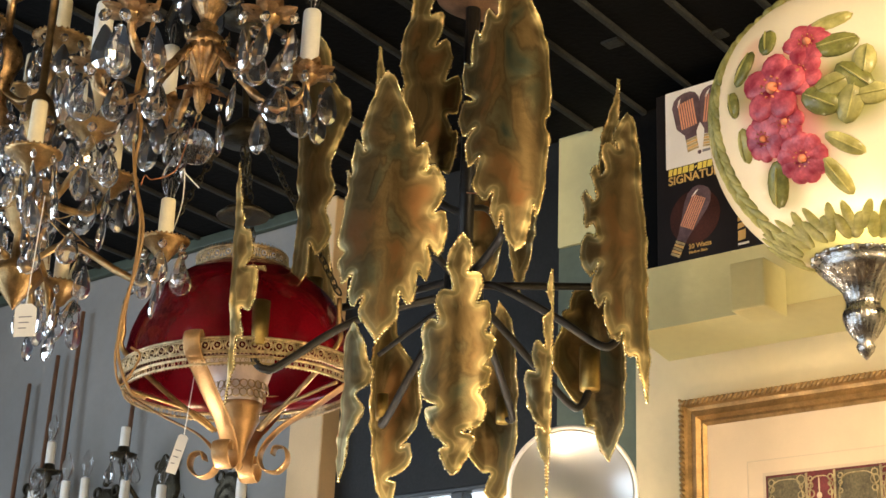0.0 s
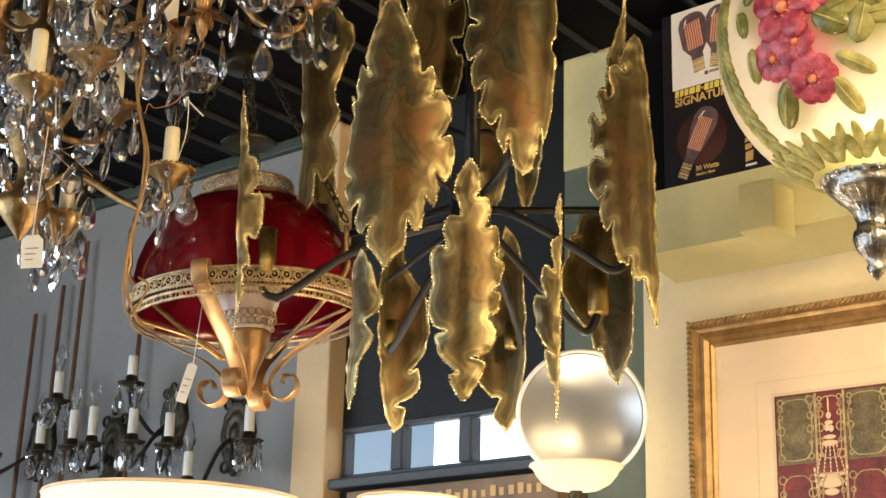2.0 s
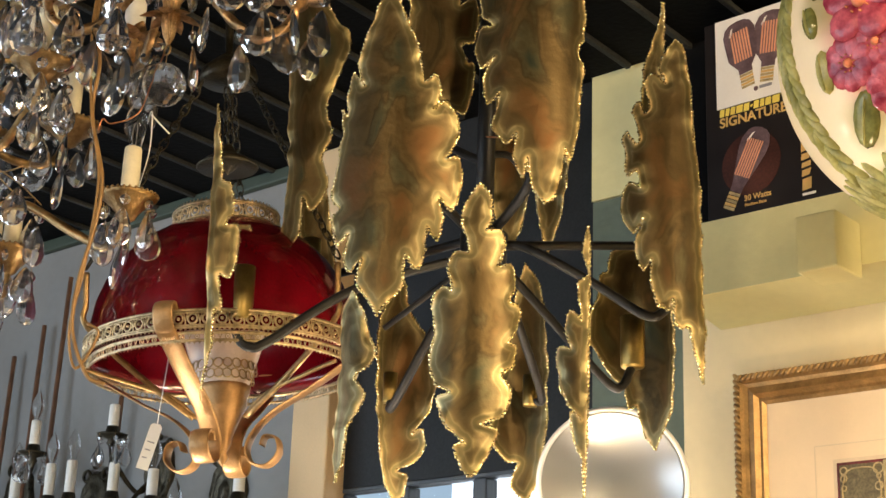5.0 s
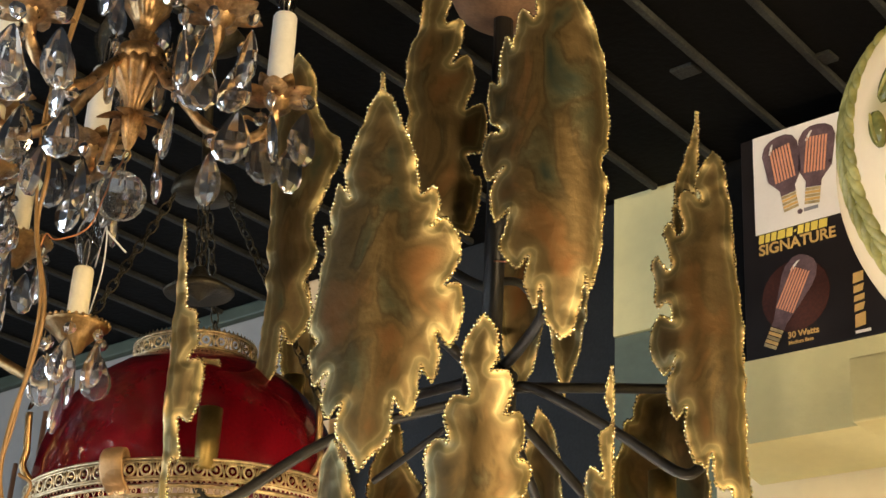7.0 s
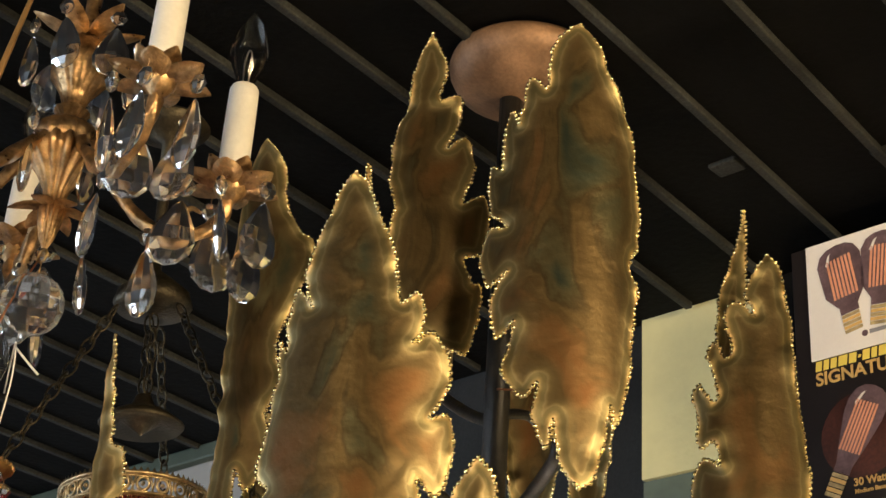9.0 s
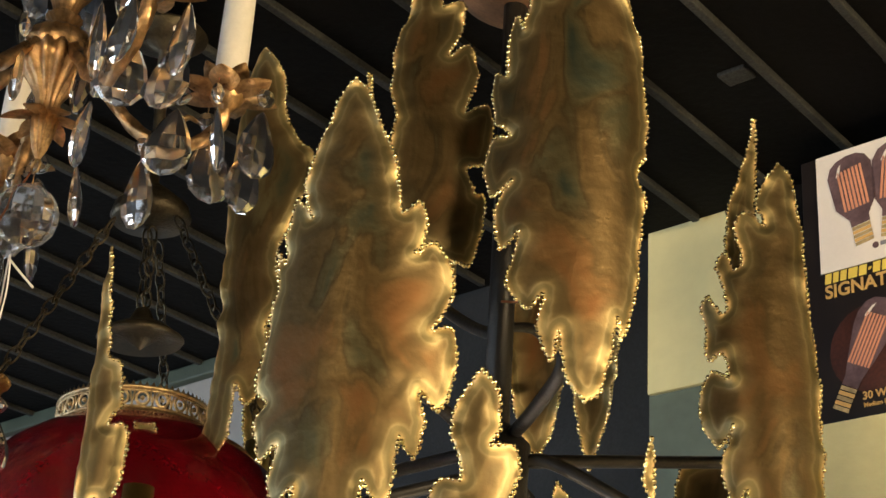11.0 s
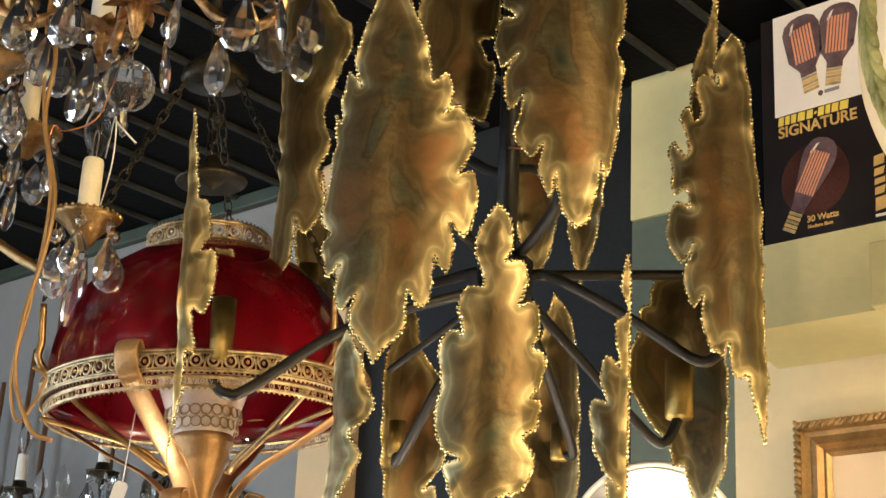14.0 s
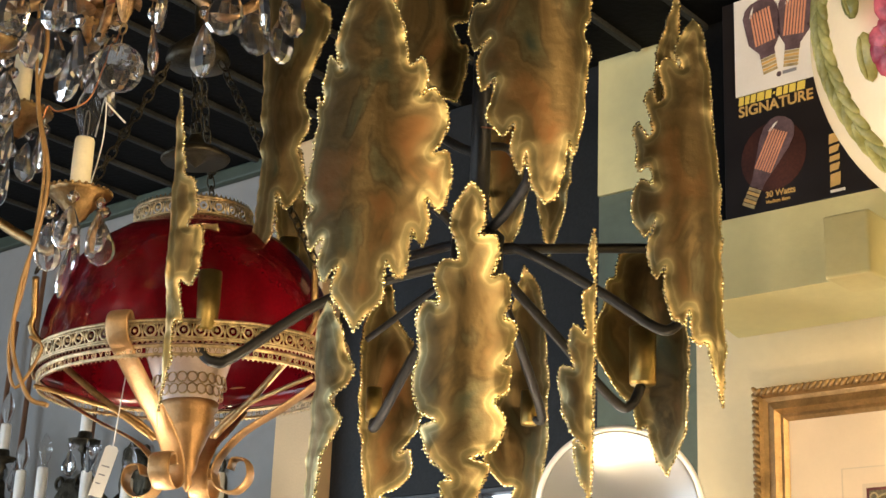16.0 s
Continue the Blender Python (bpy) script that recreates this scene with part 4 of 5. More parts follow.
for k in range(10):
    b = math.tau * k / 10
    hang(gil, 0.036 * math.cos(b), 0.036 * math.sin(b), 0.055 if k % 2 else 0.21, 1.05)
    hang(gil, 0.10 * math.cos(b + 0.2), 0.10 * math.sin(b + 0.2), 0.0 if k % 2 else 0.03, 1.0)
    mesh_ob("swag_wire", *tube(smooth_path([(0.03 * math.cos(b), 0.03 * math.sin(b), 0.06), (0.07 * math.cos(b + 0.1), 0.07 * math.sin(b + 0.1), 0.035), (0.10 * math.cos(b + 0.2), 0.10 * math.sin(b + 0.2), 0.04 if k % 2 == 0 else 0.01)], 4), 0.001, 5), M_GILT, gil)

# ---- a third, larger crystal chandelier farther back ----
TX, TY, TZ = -1.745, 0.90, 2.46
big = thing("crystal_chandelier", (TX, TY, TZ), "bronze chandelier densely hung with bluish crystal drops", "chandelier")
mesh_ob("stem", *lathe([(0.008, 0.204), (0.03, 0.202), (0.026, 0.19), (0.007, 0.17), (0.007, 0.11), (0.026, 0.09), (0.032, 0.06), (0.02, 0.03), (0.012, -0.02), (0.03, -0.05), (0.024, -0.085), (0.004, -0.11)], 24, 12, 0.05), M_BRONZE, big)
for k in range(6):
    b = math.tau * k / 6 + 0.12
    x, y = 0.135 * math.cos(b), 0.135 * math.sin(b)
    beaded_branch(big, [(0.1 * x, 0.1 * y, 0.0), (0.45 * x, 0.45 * y, -0.03), (0.85 * x, 0.85 * y, -0.02), (x, y, 0.05)], R=0.045, h=0.08, bulb=False, drops=8)
    for q in range(3):
        hang(big, x * (0.3 + 0.25 * q), y * (0.3 + 0.25 * q), -0.02 - 0.012 * (2 - q), 1.1)
        hang(big, x * (0.35 + 0.2 * q) - 0.02 * math.sin(b), y * (0.35 + 0.2 * q) + 0.02 * math.cos(b), -0.075, 1.0)
    b2 = b + 0.5
    hang(big, 0.06 * math.cos(b2), 0.06 * math.sin(b2), -0.09, 1.2)
mesh_ob("drop_rail", *join(ring(0.060, 0.0025, (0, 0, -0.082)), *[tube([(0.0, 0.0, -0.08), (0.06 * math.cos(q), 0.06 * math.sin(q), -0.082)], 0.002, 6) for q in (0, 2.1, 4.2)]), M_BRONZE, big)

# ---- cords, wires and price tags hung on the chandeliers ----
CORD_AT = Vector((0.013, 0.042, 1.575))


def strand(name, pts, r, material, label, category):
    ob = mesh_ob(name, *tube(smooth_path([CORD_AT + (Vector(p) - CORD_AT) * 1.06 + Vector((-0.010, -0.006, 0.005)) for p in pts], 7), r, 7), material)
    return tagged(ob, label, category)


strand("lamp_cord", [(-1.262, 0.895, 2.62), (-1.288, 0.877, 2.454), (-1.292, 0.874, 2.401), (-1.298, 0.869, 2.320), (-1.290, 0.875, 2.261), (-1.292, 0.874, 2.194), (-1.277, 0.887, 2.114), (-1.279, 0.885, 2.051),
                     (-1.288, 0.878, 1.989), (-1.288, 0.877, 1.929), (-1.272, 0.891, 1.878), (-1.255, 0.905, 1.868)], 0.0026, M_CORD, "brown twin lamp cord hanging from the chandelier", "cord")
strand("lamp_cord", [(-1.2655, 0.892, 2.60), (-1.2915, 0.873, 2.40), (-1.3005, 0.866, 2.318), (-1.2925, 0.872, 2.20), (-1.2795, 0.884, 2.112), (-1.285, 0.881, 2.0), (-1.291, 0.875, 1.93), (-1.282, 0.883, 1.885), (-1.266, 0.897, 1.925), (-1.276, 0.888, 1.938)],
       0.0019, M_CORD, "brown stripped cord end curling loose", "cord")
strand("copper_wire", [(-1.232, 0.924, 2.275), (-1.216, 0.898, 2.222), (-1.217, 0.884, 2.179), (-1.240, 0.866, 2.166), (-1.247, 0.858, 2.171), (-1.251, 0.856, 2.157)], 0.0009, M_COPPERWIRE, "thin bare copper wire", "wire")
strand("tag_string", [(-1.318, 0.968, 2.19), (-1.263, 0.937, 2.212), (-1.261, 0.939, 2.184), (-1.262, 0.938, 2.152), (-1.300, 0.955, 2.119)], 0.0008, M_PAPER, "white string tied to a candle", "string")
strand("tag_string", [(-1.263, 0.938, 2.208), (-1.254, 0.945, 2.196), (-1.245, 0.953, 2.184)], 0.0011, M_PAPER, "knotted end of white string", "string")


def price_tag(at, turn, lean, w, h, top, label):
    t = thing("price_tag", at, label, "tag", turn)
    m = pose(0, 0, 0, 0, lean, 0)
    bm = bmesh.new()
    c = 0.22 * w
    pts = [(-w / 2, -h), (w / 2, -h), (w / 2, -c), (w / 2 - c, 0), (-w / 2 + c, 0), (-w / 2, -c)]
    f = bm.faces.new([bm.verts.new((x, -0.0004, z)) for x, z in pts])
    ex = bmesh.ops.extrude_face_region(bm, geom=[f])
    for v in ex["geom"]:
        if isinstance(v, bmesh.types.BMVert):
            v.co.y += 0.0008
    bm.verts.index_update()
    mesh_ob("card", *moved(([v.co.copy() for v in bm.verts], [[v.index for v in q.verts] for q in bm.faces]), m), M_PAPER, t, smooth=False)
    bm.free()
    for i in range(3):
        mesh_ob("writing", *moved(slab(-w * 0.3, w * (0.3 - 0.12 * i), -0.0009, -0.0006, -h * (0.42 + 0.17 * i), -h * (0.42 + 0.17 * i) + 0.0016), m), M_INK, t, smooth=False)
    mesh_ob("string", *tube([(0, 0, -c * 0.4), tuple(0.5 * q for q in top), top], 0.0008, 6), M_PAPER, t)
    return t


price_tag((-1.405, 0.779, 1.995), 38, -4, 0.030, 0.047, (0.006, 0.0, 0.16), "white paper price tag on a string")
price_tag((-1.458, 1.126, 1.888), 40, 14, 0.016, 0.062, (0.008, -0.003, 0.094), "narrow white price tag on a string")

# ---- ruby hanging lamp ----
red = thing("hanging_lamp", (-1.452, 1.226, 1.990), "ruby glass hanging lamp with pierced gilt bands and bronze scroll straps", "hanging lamp")
dome = mesh_ob("shade", *lathe([(0.199, -0.002), (0.1995, 0.018), (0.197, 0.045), (0.190, 0.075), (0.177, 0.105), (0.157, 0.135), (0.130, 0.160), (0.100, 0.178), (0.078, 0.188)], 64), M_RUBY, red, "deep red glass dome shade")
so = dome.modifiers.new("thickness", "SOLIDIFY")
so.thickness = 0.003


def lace_band(R, z0, z1, n, fringe):
    """A pierced band: two rims, a row of scroll rings with cross bars, and a saw-tooth fringe."""
    h = z1 - z0
    out = [ring(R, 0.0016, (0, 0, z0), 72, 6), ring(R, 0.0020, (0, 0, z1), 72, 6), ring(R, 0.0012, (0, 0, z1 - 0.15 * h), 72, 6), ring(R, 0.0012, (0, 0, z0 + 0.12 * h), 72, 6)]
    for i in range(n):
        a = math.tau * i / n
        m = Matrix.Translation((R * math.cos(a), R * math.sin(a), (z0 + z1) / 2)) @ Matrix.Rotation(a, 4, "Z") @ pose(0, 0, 0, 0, 90, 0)
        out.append(ring(h * 0.30, h * 0.075, (0, 0, 0), 10, 5, m))
        out.append(moved(ball(h * 0.12, rings=4, seg=6), m))
        a2 = a + math.pi / n
        for s in (1, -1):
            p0 = (R * math.cos(a2 - 0.3 / n * s), R * math.sin(a2 - 0.3 / n * s), z0 + 0.1 * h)
            p1 = (R * math.cos(a2 + 0.9 / n * s), R * math.sin(a2 + 0.9 / n * s), z1 - 0.1 * h)
            out.append(tube([p0, p1], h * 0.05, 5))
    for i in range(n * 3):
        a, b = math.tau * i / (n * 3), math.tau * (i + 1) / (n * 3)
        zf = z0 - fringe if fringe > 0 else z1 - fringe
        zb = z0 if fringe > 0 else z1
        c = (a + b) / 2
        out.append(([(R * math.cos(a), R * math.sin(a), zb), (R * math.cos(b), R * math.sin(b), zb), (R * math.cos(c), R * math.sin(c), zf), ((R - 0.001) * math.cos(c), (R - 0.001) * math.sin(c), zb)], [[0, 1, 2], [0, 2, 3], [1, 3, 2]]))
    return join(*out)


mesh_ob("lower_band", *lace_band(0.2035, 0.000, 0.022, 64, 0.005), M_LACE, red, "pierced gilt band with saw-tooth fringe")
mesh_ob("rim_band", *lace_band(0.197, -0.016, -0.005, 60, 0.004), M_LACE, red, "narrow pierced gilt rim")
mesh_ob("gallery", *lace_band(0.080, 0.186, 0.208, 24, -0.006), M_LACE, red, "pierced gilt crown")
mesh_ob("font", *lathe([(0.018, 0.070), (0.052, 0.062), (0.060, 0.048), (0.058, 0.026), (0.050, 0.004), (0.043, -0.016), (0.037, -0.033)], 36), M_CERAMIC, red, "cream glazed ceramic font")
mesh_ob("font_net", *join(*[ring(0.0065, 0.0011, m=Matrix.Rotation(math.tau * i / 22, 4, "Z") @ Matrix.Translation((0.0435 + 0.0045 * j, 0, -0.022 + 0.013 * j)) @ pose(0, 0, 0, 0, 82, 0), seg=12, sub=5) for i in range(22) for j in range(2)]), M_LACE, red)
mesh_ob("font_cup", *lathe([(0.037, -0.031), (0.040, -0.034), (0.038, -0.042), (0.034, -0.047), (0.035, -0.060), (0.031, -0.064), (0.024, -0.080), (0.016, -0.096), (0.012, -0.112), (0.006, -0.122), (0.009, -0.130), (0.0003, -0.140)], 32), M_STRAP, red, "turned bronze-gold cup")
for ang in (-78, 15, 105, 192):
    a = radians(ang)
    q = lambda r, z: (r * math.cos(a), r * math.sin(a), z)
    pts = smooth_path([q(0.196, 0.024), q(0.207, 0.034), q(0.217, 0.022), q(0.212, 0.002), q(0.190, -0.012), q(0.130, -0.046), q(0.078, -0.072), q(0.048, -0.098), q(0.038, -0.120), q(0.046, -0.138), q(0.068, -0.143), q(0.086, -0.128), q(0.083, -0.108), q(0.066, -0.104), q(0.060, -0.116)], 7)
    mesh_ob("scroll_strap", *tube(pts, 0.0150, 10, flat=0.14), M_STRAP, red, "flat bronze strap rolled into scrolls")
LINK = bpy.data.meshes.new("chain_link")
lv, lf = ring(0.0068, 0.0014, seg=16, sub=6)
LINK.from_pydata([(x * 1.55, y * 0.85, z) for x, y, z in lv], [], lf)
LINK.polygons.foreach_set("use_smooth", [True] * len(LINK.polygons))
LINK.materials.append(M_DARKBRASS)


def chain(parent, a, b):
    a, b = Vector(a), Vector(b)
    d = b - a
    n = max(2, round(d.length / 0.0165))
    rot = d.to_track_quat("X", "Z").to_matrix().to_4x4()
    for i in range(n):
        share("chain_link", LINK, parent, Matrix.Translation(a + d * ((i + 0.5) / n)) @ rot @ pose(0, 0, 0, 90 * (i % 2) + 20))


for ang in (-126, -6, 114):
    a = radians(ang)
    q = lambda r, z: (r * math.cos(a), r * math.sin(a), z)
    mesh_ob("hook_arm", *tube(smooth_path([q(0.210, 0.105), q(0.209, 0.062), q(0.206, 0.032), q(0.13, -0.026), q(0.045, -0.078)], 7), 0.0045, 9), M_GILT, red, "thin gilt rod bent up to the chain")
    mesh_ob("brace_rod", *tube(smooth_path([q(0.205, -0.026), q(0.16, -0.034), q(0.08, -0.052), q(0.04, -0.078)], 6), 0.003, 8), M_GILT, red)
    chain(red, q(0.042, 0.409), q(0.210, 0.112))
mesh_ob("canopy", *lathe([(0.0003, 0.648), (0.045, 0.646), (0.050, 0.640), (0.030, 0.629), (0.008, 0.619), (0.006, 0.46), (0.022, 0.448), (0.042, 0.432), (0.046, 0.420), (0.043, 0.414), (0.010, 0.410), (0.0003, 0.408)], 32), M_DARKBRASS, red, "dark brass chain canopy")
mesh_ob("smoke_bell", *lathe([(0.0003, 0.318), (0.008, 0.316), (0.014, 0.304), (0.034, 0.294), (0.048, 0.284), (0.046, 0.281), (0.020, 0.286), (0.006, 0.276), (0.0003, 0.272)], 32), M_DARKBRASS, red, "dark round smoke bell")
chain(red, (0.004, 0, 0.408), (0.004, 0, 0.318))
chain(red, (-0.006, 0.004, 0.408), (-0.006, 0.004, 0.318))

red.matrix_basis = red.matrix_basis @ Matrix.Rotation(radians(3.5), 4, Vector((0.66, -0.75, 0))) @ pose(0, 0, 0, 0, 0, 14) @ Matrix.Diagonal((0.93, 0.93, 1.02, 1.0))

# ---- lit parlour globe lamp ----
GL = (-0.482, 1.437, 2.260)
glo = thing("globe_lamp", GL, "lit opal glass globe lamp with raised pink flowers, silver fittings", "hanging lamp")


def globe_r(z):
    """The globe's radius at a height: full above, drawn in towards the fitter."""
    t = z / (0.200 if z > 0 else 0.198)
    return 0.194 * math.sqrt(max(0.0, 1 - abs(t) ** (2.1 if z > 0 else 1.9)))


gprof = [(max(0.05, globe_r(z)), z) for z in [-0.190 + 0.383 * i / 30 for i in range(31)]]
gmesh = mesh_ob("globe", *lathe(gprof, 64), M_OPAL, glo, "white opal glass, glowing from a bulb inside")
FACE = -66


def on_globe(az, z, lift=0.0):
    """A pose on the globe with its z axis outwards; az: degrees from the side that faces the shop."""
    a = radians(FACE + az)
    r = globe_r(z)
    slope = (globe_r(z + 0.004) - globe_r(z - 0.004)) / 0.008
    nrm = Vector((math.cos(a), math.sin(a), -slope)).normalized()
    p = Vector((r * math.cos(a), r * math.sin(a), z)) + nrm * lift
    return Matrix.Translation(p) @ nrm.to_track_quat("Z", "Y").to_matrix().to_4x4()


def blob(m, lx, ly, lz, at=(0, 0), turn=0.0):
    return moved(ball(1.0, rings=8, seg=12), m @ pose(at[0], at[1], 0, 0, 0, turn) @ Matrix.Diagonal((lx, ly, lz, 1)))


def blossom(az, z, s, petals=5, tilt=0.0):
    m = on_globe(az, z)
    fl = mesh_ob("flower", *join(*[blob(m @ pose(0, 0, 0, 0, 0, 360 * k / petals + tilt), 0.44 * s, 0.40 * s, 0.13 * s, (0.48 * s, 0)) for k in range(petals)]), M_PINK, glo, "raised raspberry pink flower")
    mesh_ob("flower_heart", *join(blob(m, 0.17 * s, 0.17 * s, 0.28 * s), *[blob(m @ pose(0, 0, 0.15 * s, 0, 0, 40 * k), 0.028 * s, 0.028 * s, 0.06 * s, (0.27 * s, 0)) for k in range(9)]), M_PINKHEART, fl)
    return fl


for az, z, s, n, tl in ((-29, 0.050, 0.052, 5, 10), (-15, 0.104, 0.036, 6, 0), (-37, -0.008, 0.034, 9, 20), (-22, -0.042, 0.038, 9, 5), (-26, 0.004, 0.030, 7, 0), (-18, 0.062, 0.034, 6, 30)):
    blossom(az, z - 0.058, s, n, tl)
for az, z, lx, ly, tn, dk in ((-6, 0.026, 0.026, 0.016, 20, 0), (0, 0.002, 0.028, 0.017, 75, 0), (2, 0.034, 0.028, 0.017, -40, 1), (8, 0.012, 0.024, 0.015, 10, 0), (6, 0.056, 0.024, 0.015, 80, 0), (-11, 0.008, 0.026, 0.018, -30, 1), (-44, 0.085, 0.026, 0.014, 60, 1), (-50, 0.040, 0.020, 0.011, 100, 1), (-48, -0.018, 0.024, 0.012, 80, 0),
                              (-39, -0.074, 0.034, 0.016, 60, 1), (-8, -0.078, 0.032, 0.012, 120, 0), (-6, 0.120, 0.030, 0.012, 20, 0), (-33, 0.112, 0.022, 0.014, 100, 1), (-4, 0.082, 0.030, 0.018, 10, 1), (-3, -0.045, 0.028, 0.011, 150, 0)):
    m = on_globe(az, z - 0.046)
    lf_ = mesh_ob("painted_leaf", *blob(m, lx, ly, 0.007, (0, 0), tn), M_DARKLEAF if dk else M_LEAFPAINT, glo, "raised olive leaf")
    mesh_ob("leaf_vein", *blob(m @ pose(0, 0, 0.006, 0, 0, 0), lx * 0.85, 0.0016, 0.003, (0, 0), tn), M_LEAFPAINT, lf_)


def airbrush(m, az, z, radius, color, most):
    """A soft sprayed patch of colour on the glass round a place on the globe."""
    t = m.node_tree
    b, tr = t.nodes["Principled BSDF"], [n for n in t.nodes if n.type == "BSDF_TRANSLUCENT"][0]
    tc, d, mr = t.nodes.new("ShaderNodeTexCoord"), t.nodes.new("ShaderNodeVectorMath"), t.nodes.new("ShaderNodeMapRange")
    d.operation = "DISTANCE"
    t.links.new(tc.outputs["Object"], d.inputs[0])
    d.inputs[1].default_value = on_globe(az, z).translation
    mr.interpolation_type = "SMOOTHSTEP"
    mr.inputs["From Min"].default_value, mr.inputs["From Max"].default_value = radius * 0.35, radius
    mr.inputs["To Min"].default_value, mr.inputs["To Max"].default_value = most, 0.0
    t.links.new(d.outputs["Value"], mr.inputs["Value"])
    for sock in (b.inputs["Base Color"], tr.inputs["Color"]):
        mx = t.nodes.new("ShaderNodeMix")
        mx.data_type = "RGBA"
        t.links.new(mr.outputs["Result"], mx.inputs["Factor"])
        if sock.is_linked:
            t.links.new(sock.links[0].from_socket, mx.inputs["A"])
        else:
            mx.inputs["A"].default_value = sock.default_value
        mx.inputs["B"].default_value = (*color, 1)
        t.links.new(mx.outputs["Result"], sock)


for az, z, rad, col, most in ((2, 0.025, 0.072, (0.30, 0.30, 0.08), 0.9), (-8, 0.010, 0.055, (0.25, 0.25, 0.08), 0.8), (-27, 0.030, 0.085, (0.62, 0.12, 0.14), 0.75), (-44, 0.060, 0.050, (0.34, 0.32, 0.14), 0.7), (-25, -0.040, 0.065, (0.62, 0.12, 0.14), 0.7), (-38, -0.078, 0.045, (0.34, 0.32, 0.14), 0.6), (-40, 0.105, 0.040, (0.70, 0.35, 0.28), 0.5)):
    airbrush(M_OPAL, az, z - 0.048, rad, col, most)
for k in range(6):
    airbrush(M_OPAL, -80 + 32 * k, -0.178, 0.052, (0.40, 0.38, 0.13), 0.85)
# olive borders of overlapping leaves down the sides, round the top and the foot
for side in (-68, 68, 150, 210):
    for i in range(22):
        z = -0.165 + 0.0160 * i
        for k in (-1, 1):
            m = on_globe(side + k * 3.2, z)
            mesh_ob("border_leaf", *blob(m, 0.0200, 0.0058, 0.0062, (0, 0), 90 + 24 * k), M_LEAFPAINT, glo)
for k in range(30):
    for z, l, w, off in ((-0.172, 0.023, 0.0090, 0), (-0.163, 0.024, 0.0070, 6)):
        m = on_globe(12 * k + off, z)
        mesh_ob("base_leaf", *blob(m, w, l, 0.0040, (0, 0), 12 if k % 2 else -10), M_LEAFPAINT, glo)
    for z, l, off in ((0.160, 0.030, 0), (0.176, 0.026, 6)):
        m = on_globe(12 * k + off, z)
        mesh_ob("crown_leaf", *blob(m, 0.011, l, 0.007, (0, 0), 55), M_LEAFPAINT, glo)
mesh_ob("fitter", *lathe([(0.050, -0.176), (0.060, -0.178), (0.064, -0.183), (0.062, -0.190), (0.056, -0.195), (0.058, -0.199), (0.050, -0.207)], 48), M_SILVER, glo, "silver fitter ring")
for t in [math.tau * k / 20 for k in range(20)]:
    mesh_ob("fitter_bead", *ball(0.0062, (0.060 * math.cos(t), 0.060 * math.sin(t), -0.187), 6, 10), M_SILVER, glo)
mesh_ob("pedestal", *lathe([(0.052, -0.203), (0.045, -0.211), (0.034, -0.220), (0.026, -0.231), (0.0215, -0.245), (0.021, -0.253), (0.026, -0.259), (0.027, -0.268), (0.023, -0.281), (0.016, -0.292), (0.009, -0.300), (0.012, -0.306), (0.009, -0.314), (0.0004, -0.324)], 64, 24, 0.05), M_SILVER, glo, "ribbed silver drop with finial")
mesh_ob("crown", *lathe([(0.050, 0.190), (0.062, 0.194), (0.050, 0.208), (0.030, 0.218), (0.010, 0.236), (0.006, 0.27)], 32), M_SILVER, glo)
chain(glo, (0, 0, 0.265), (0, 0, 0.456))

glo.matrix_basis = glo.matrix_basis @ Matrix.Scale(1.01, 4)

# ---- carton of bulbs on the soffit ledge ----
box_at = (-1.050, 1.834, 2.289)
ctn = thing("bulb_carton", box_at, "black printed bulb carton with a white panel and gold lettering", "box", -1.5)
mesh_ob("carton", *slab(0, 0.225, 0.001, 0.095, 0.0, 0.335, 0.0015), M_CARD, ctn, smooth=False)
face = lambda x, z, tilt=0.0, y=0.0: pose(x, y, z, 90, 0, 0) @ pose(0, 0, 0, 0, 0, tilt)
mesh_ob("white_panel", *slab(0.022, 0.170, -0.0016, 0.0006, 0.182, 0.334, 0.0005), M_WHITECARD, ctn, "white printed panel", False)
mesh_ob("brown_shade", *lathe([(0.0001, 0), (0.050, 0.0001), (0.052, 0)], 24, at=(0, 0, 0)), M_DARKPRINT, ctn).matrix_basis = face(0.080, 0.080, 0, 0.0002)


def flat_shape(name, outline, m, material, parent, lift=0.0004):
    return mesh_ob(name, *moved(([(x, y, 0) for x, y in outline] + [(x, y, -lift) for x, y in outline], [list(range(len(outline)))] + [[i, i + len(outline), (i + 1) % len(outline) + len(outline), (i + 1) % len(outline)] for i in range(len(outline))]), m), material, parent, smooth=False)


def bulb_outline(L, w, waist, neck):
    """Half outline of an old bulb from crown to neck, mirrored."""
    half = [(0.0, L), (0.45 * w, 0.985 * L), (0.8 * w, 0.93 * L), (w, 0.82 * L), (0.98 * w, 0.70 * L), (waist * w, 0.42 * L), (neck * w, 0.24 * L), (neck * w, 0.16 * L)]
    return [(-x, y) for x, y in half] + [(x, y) for x, y in reversed(half[1:])]


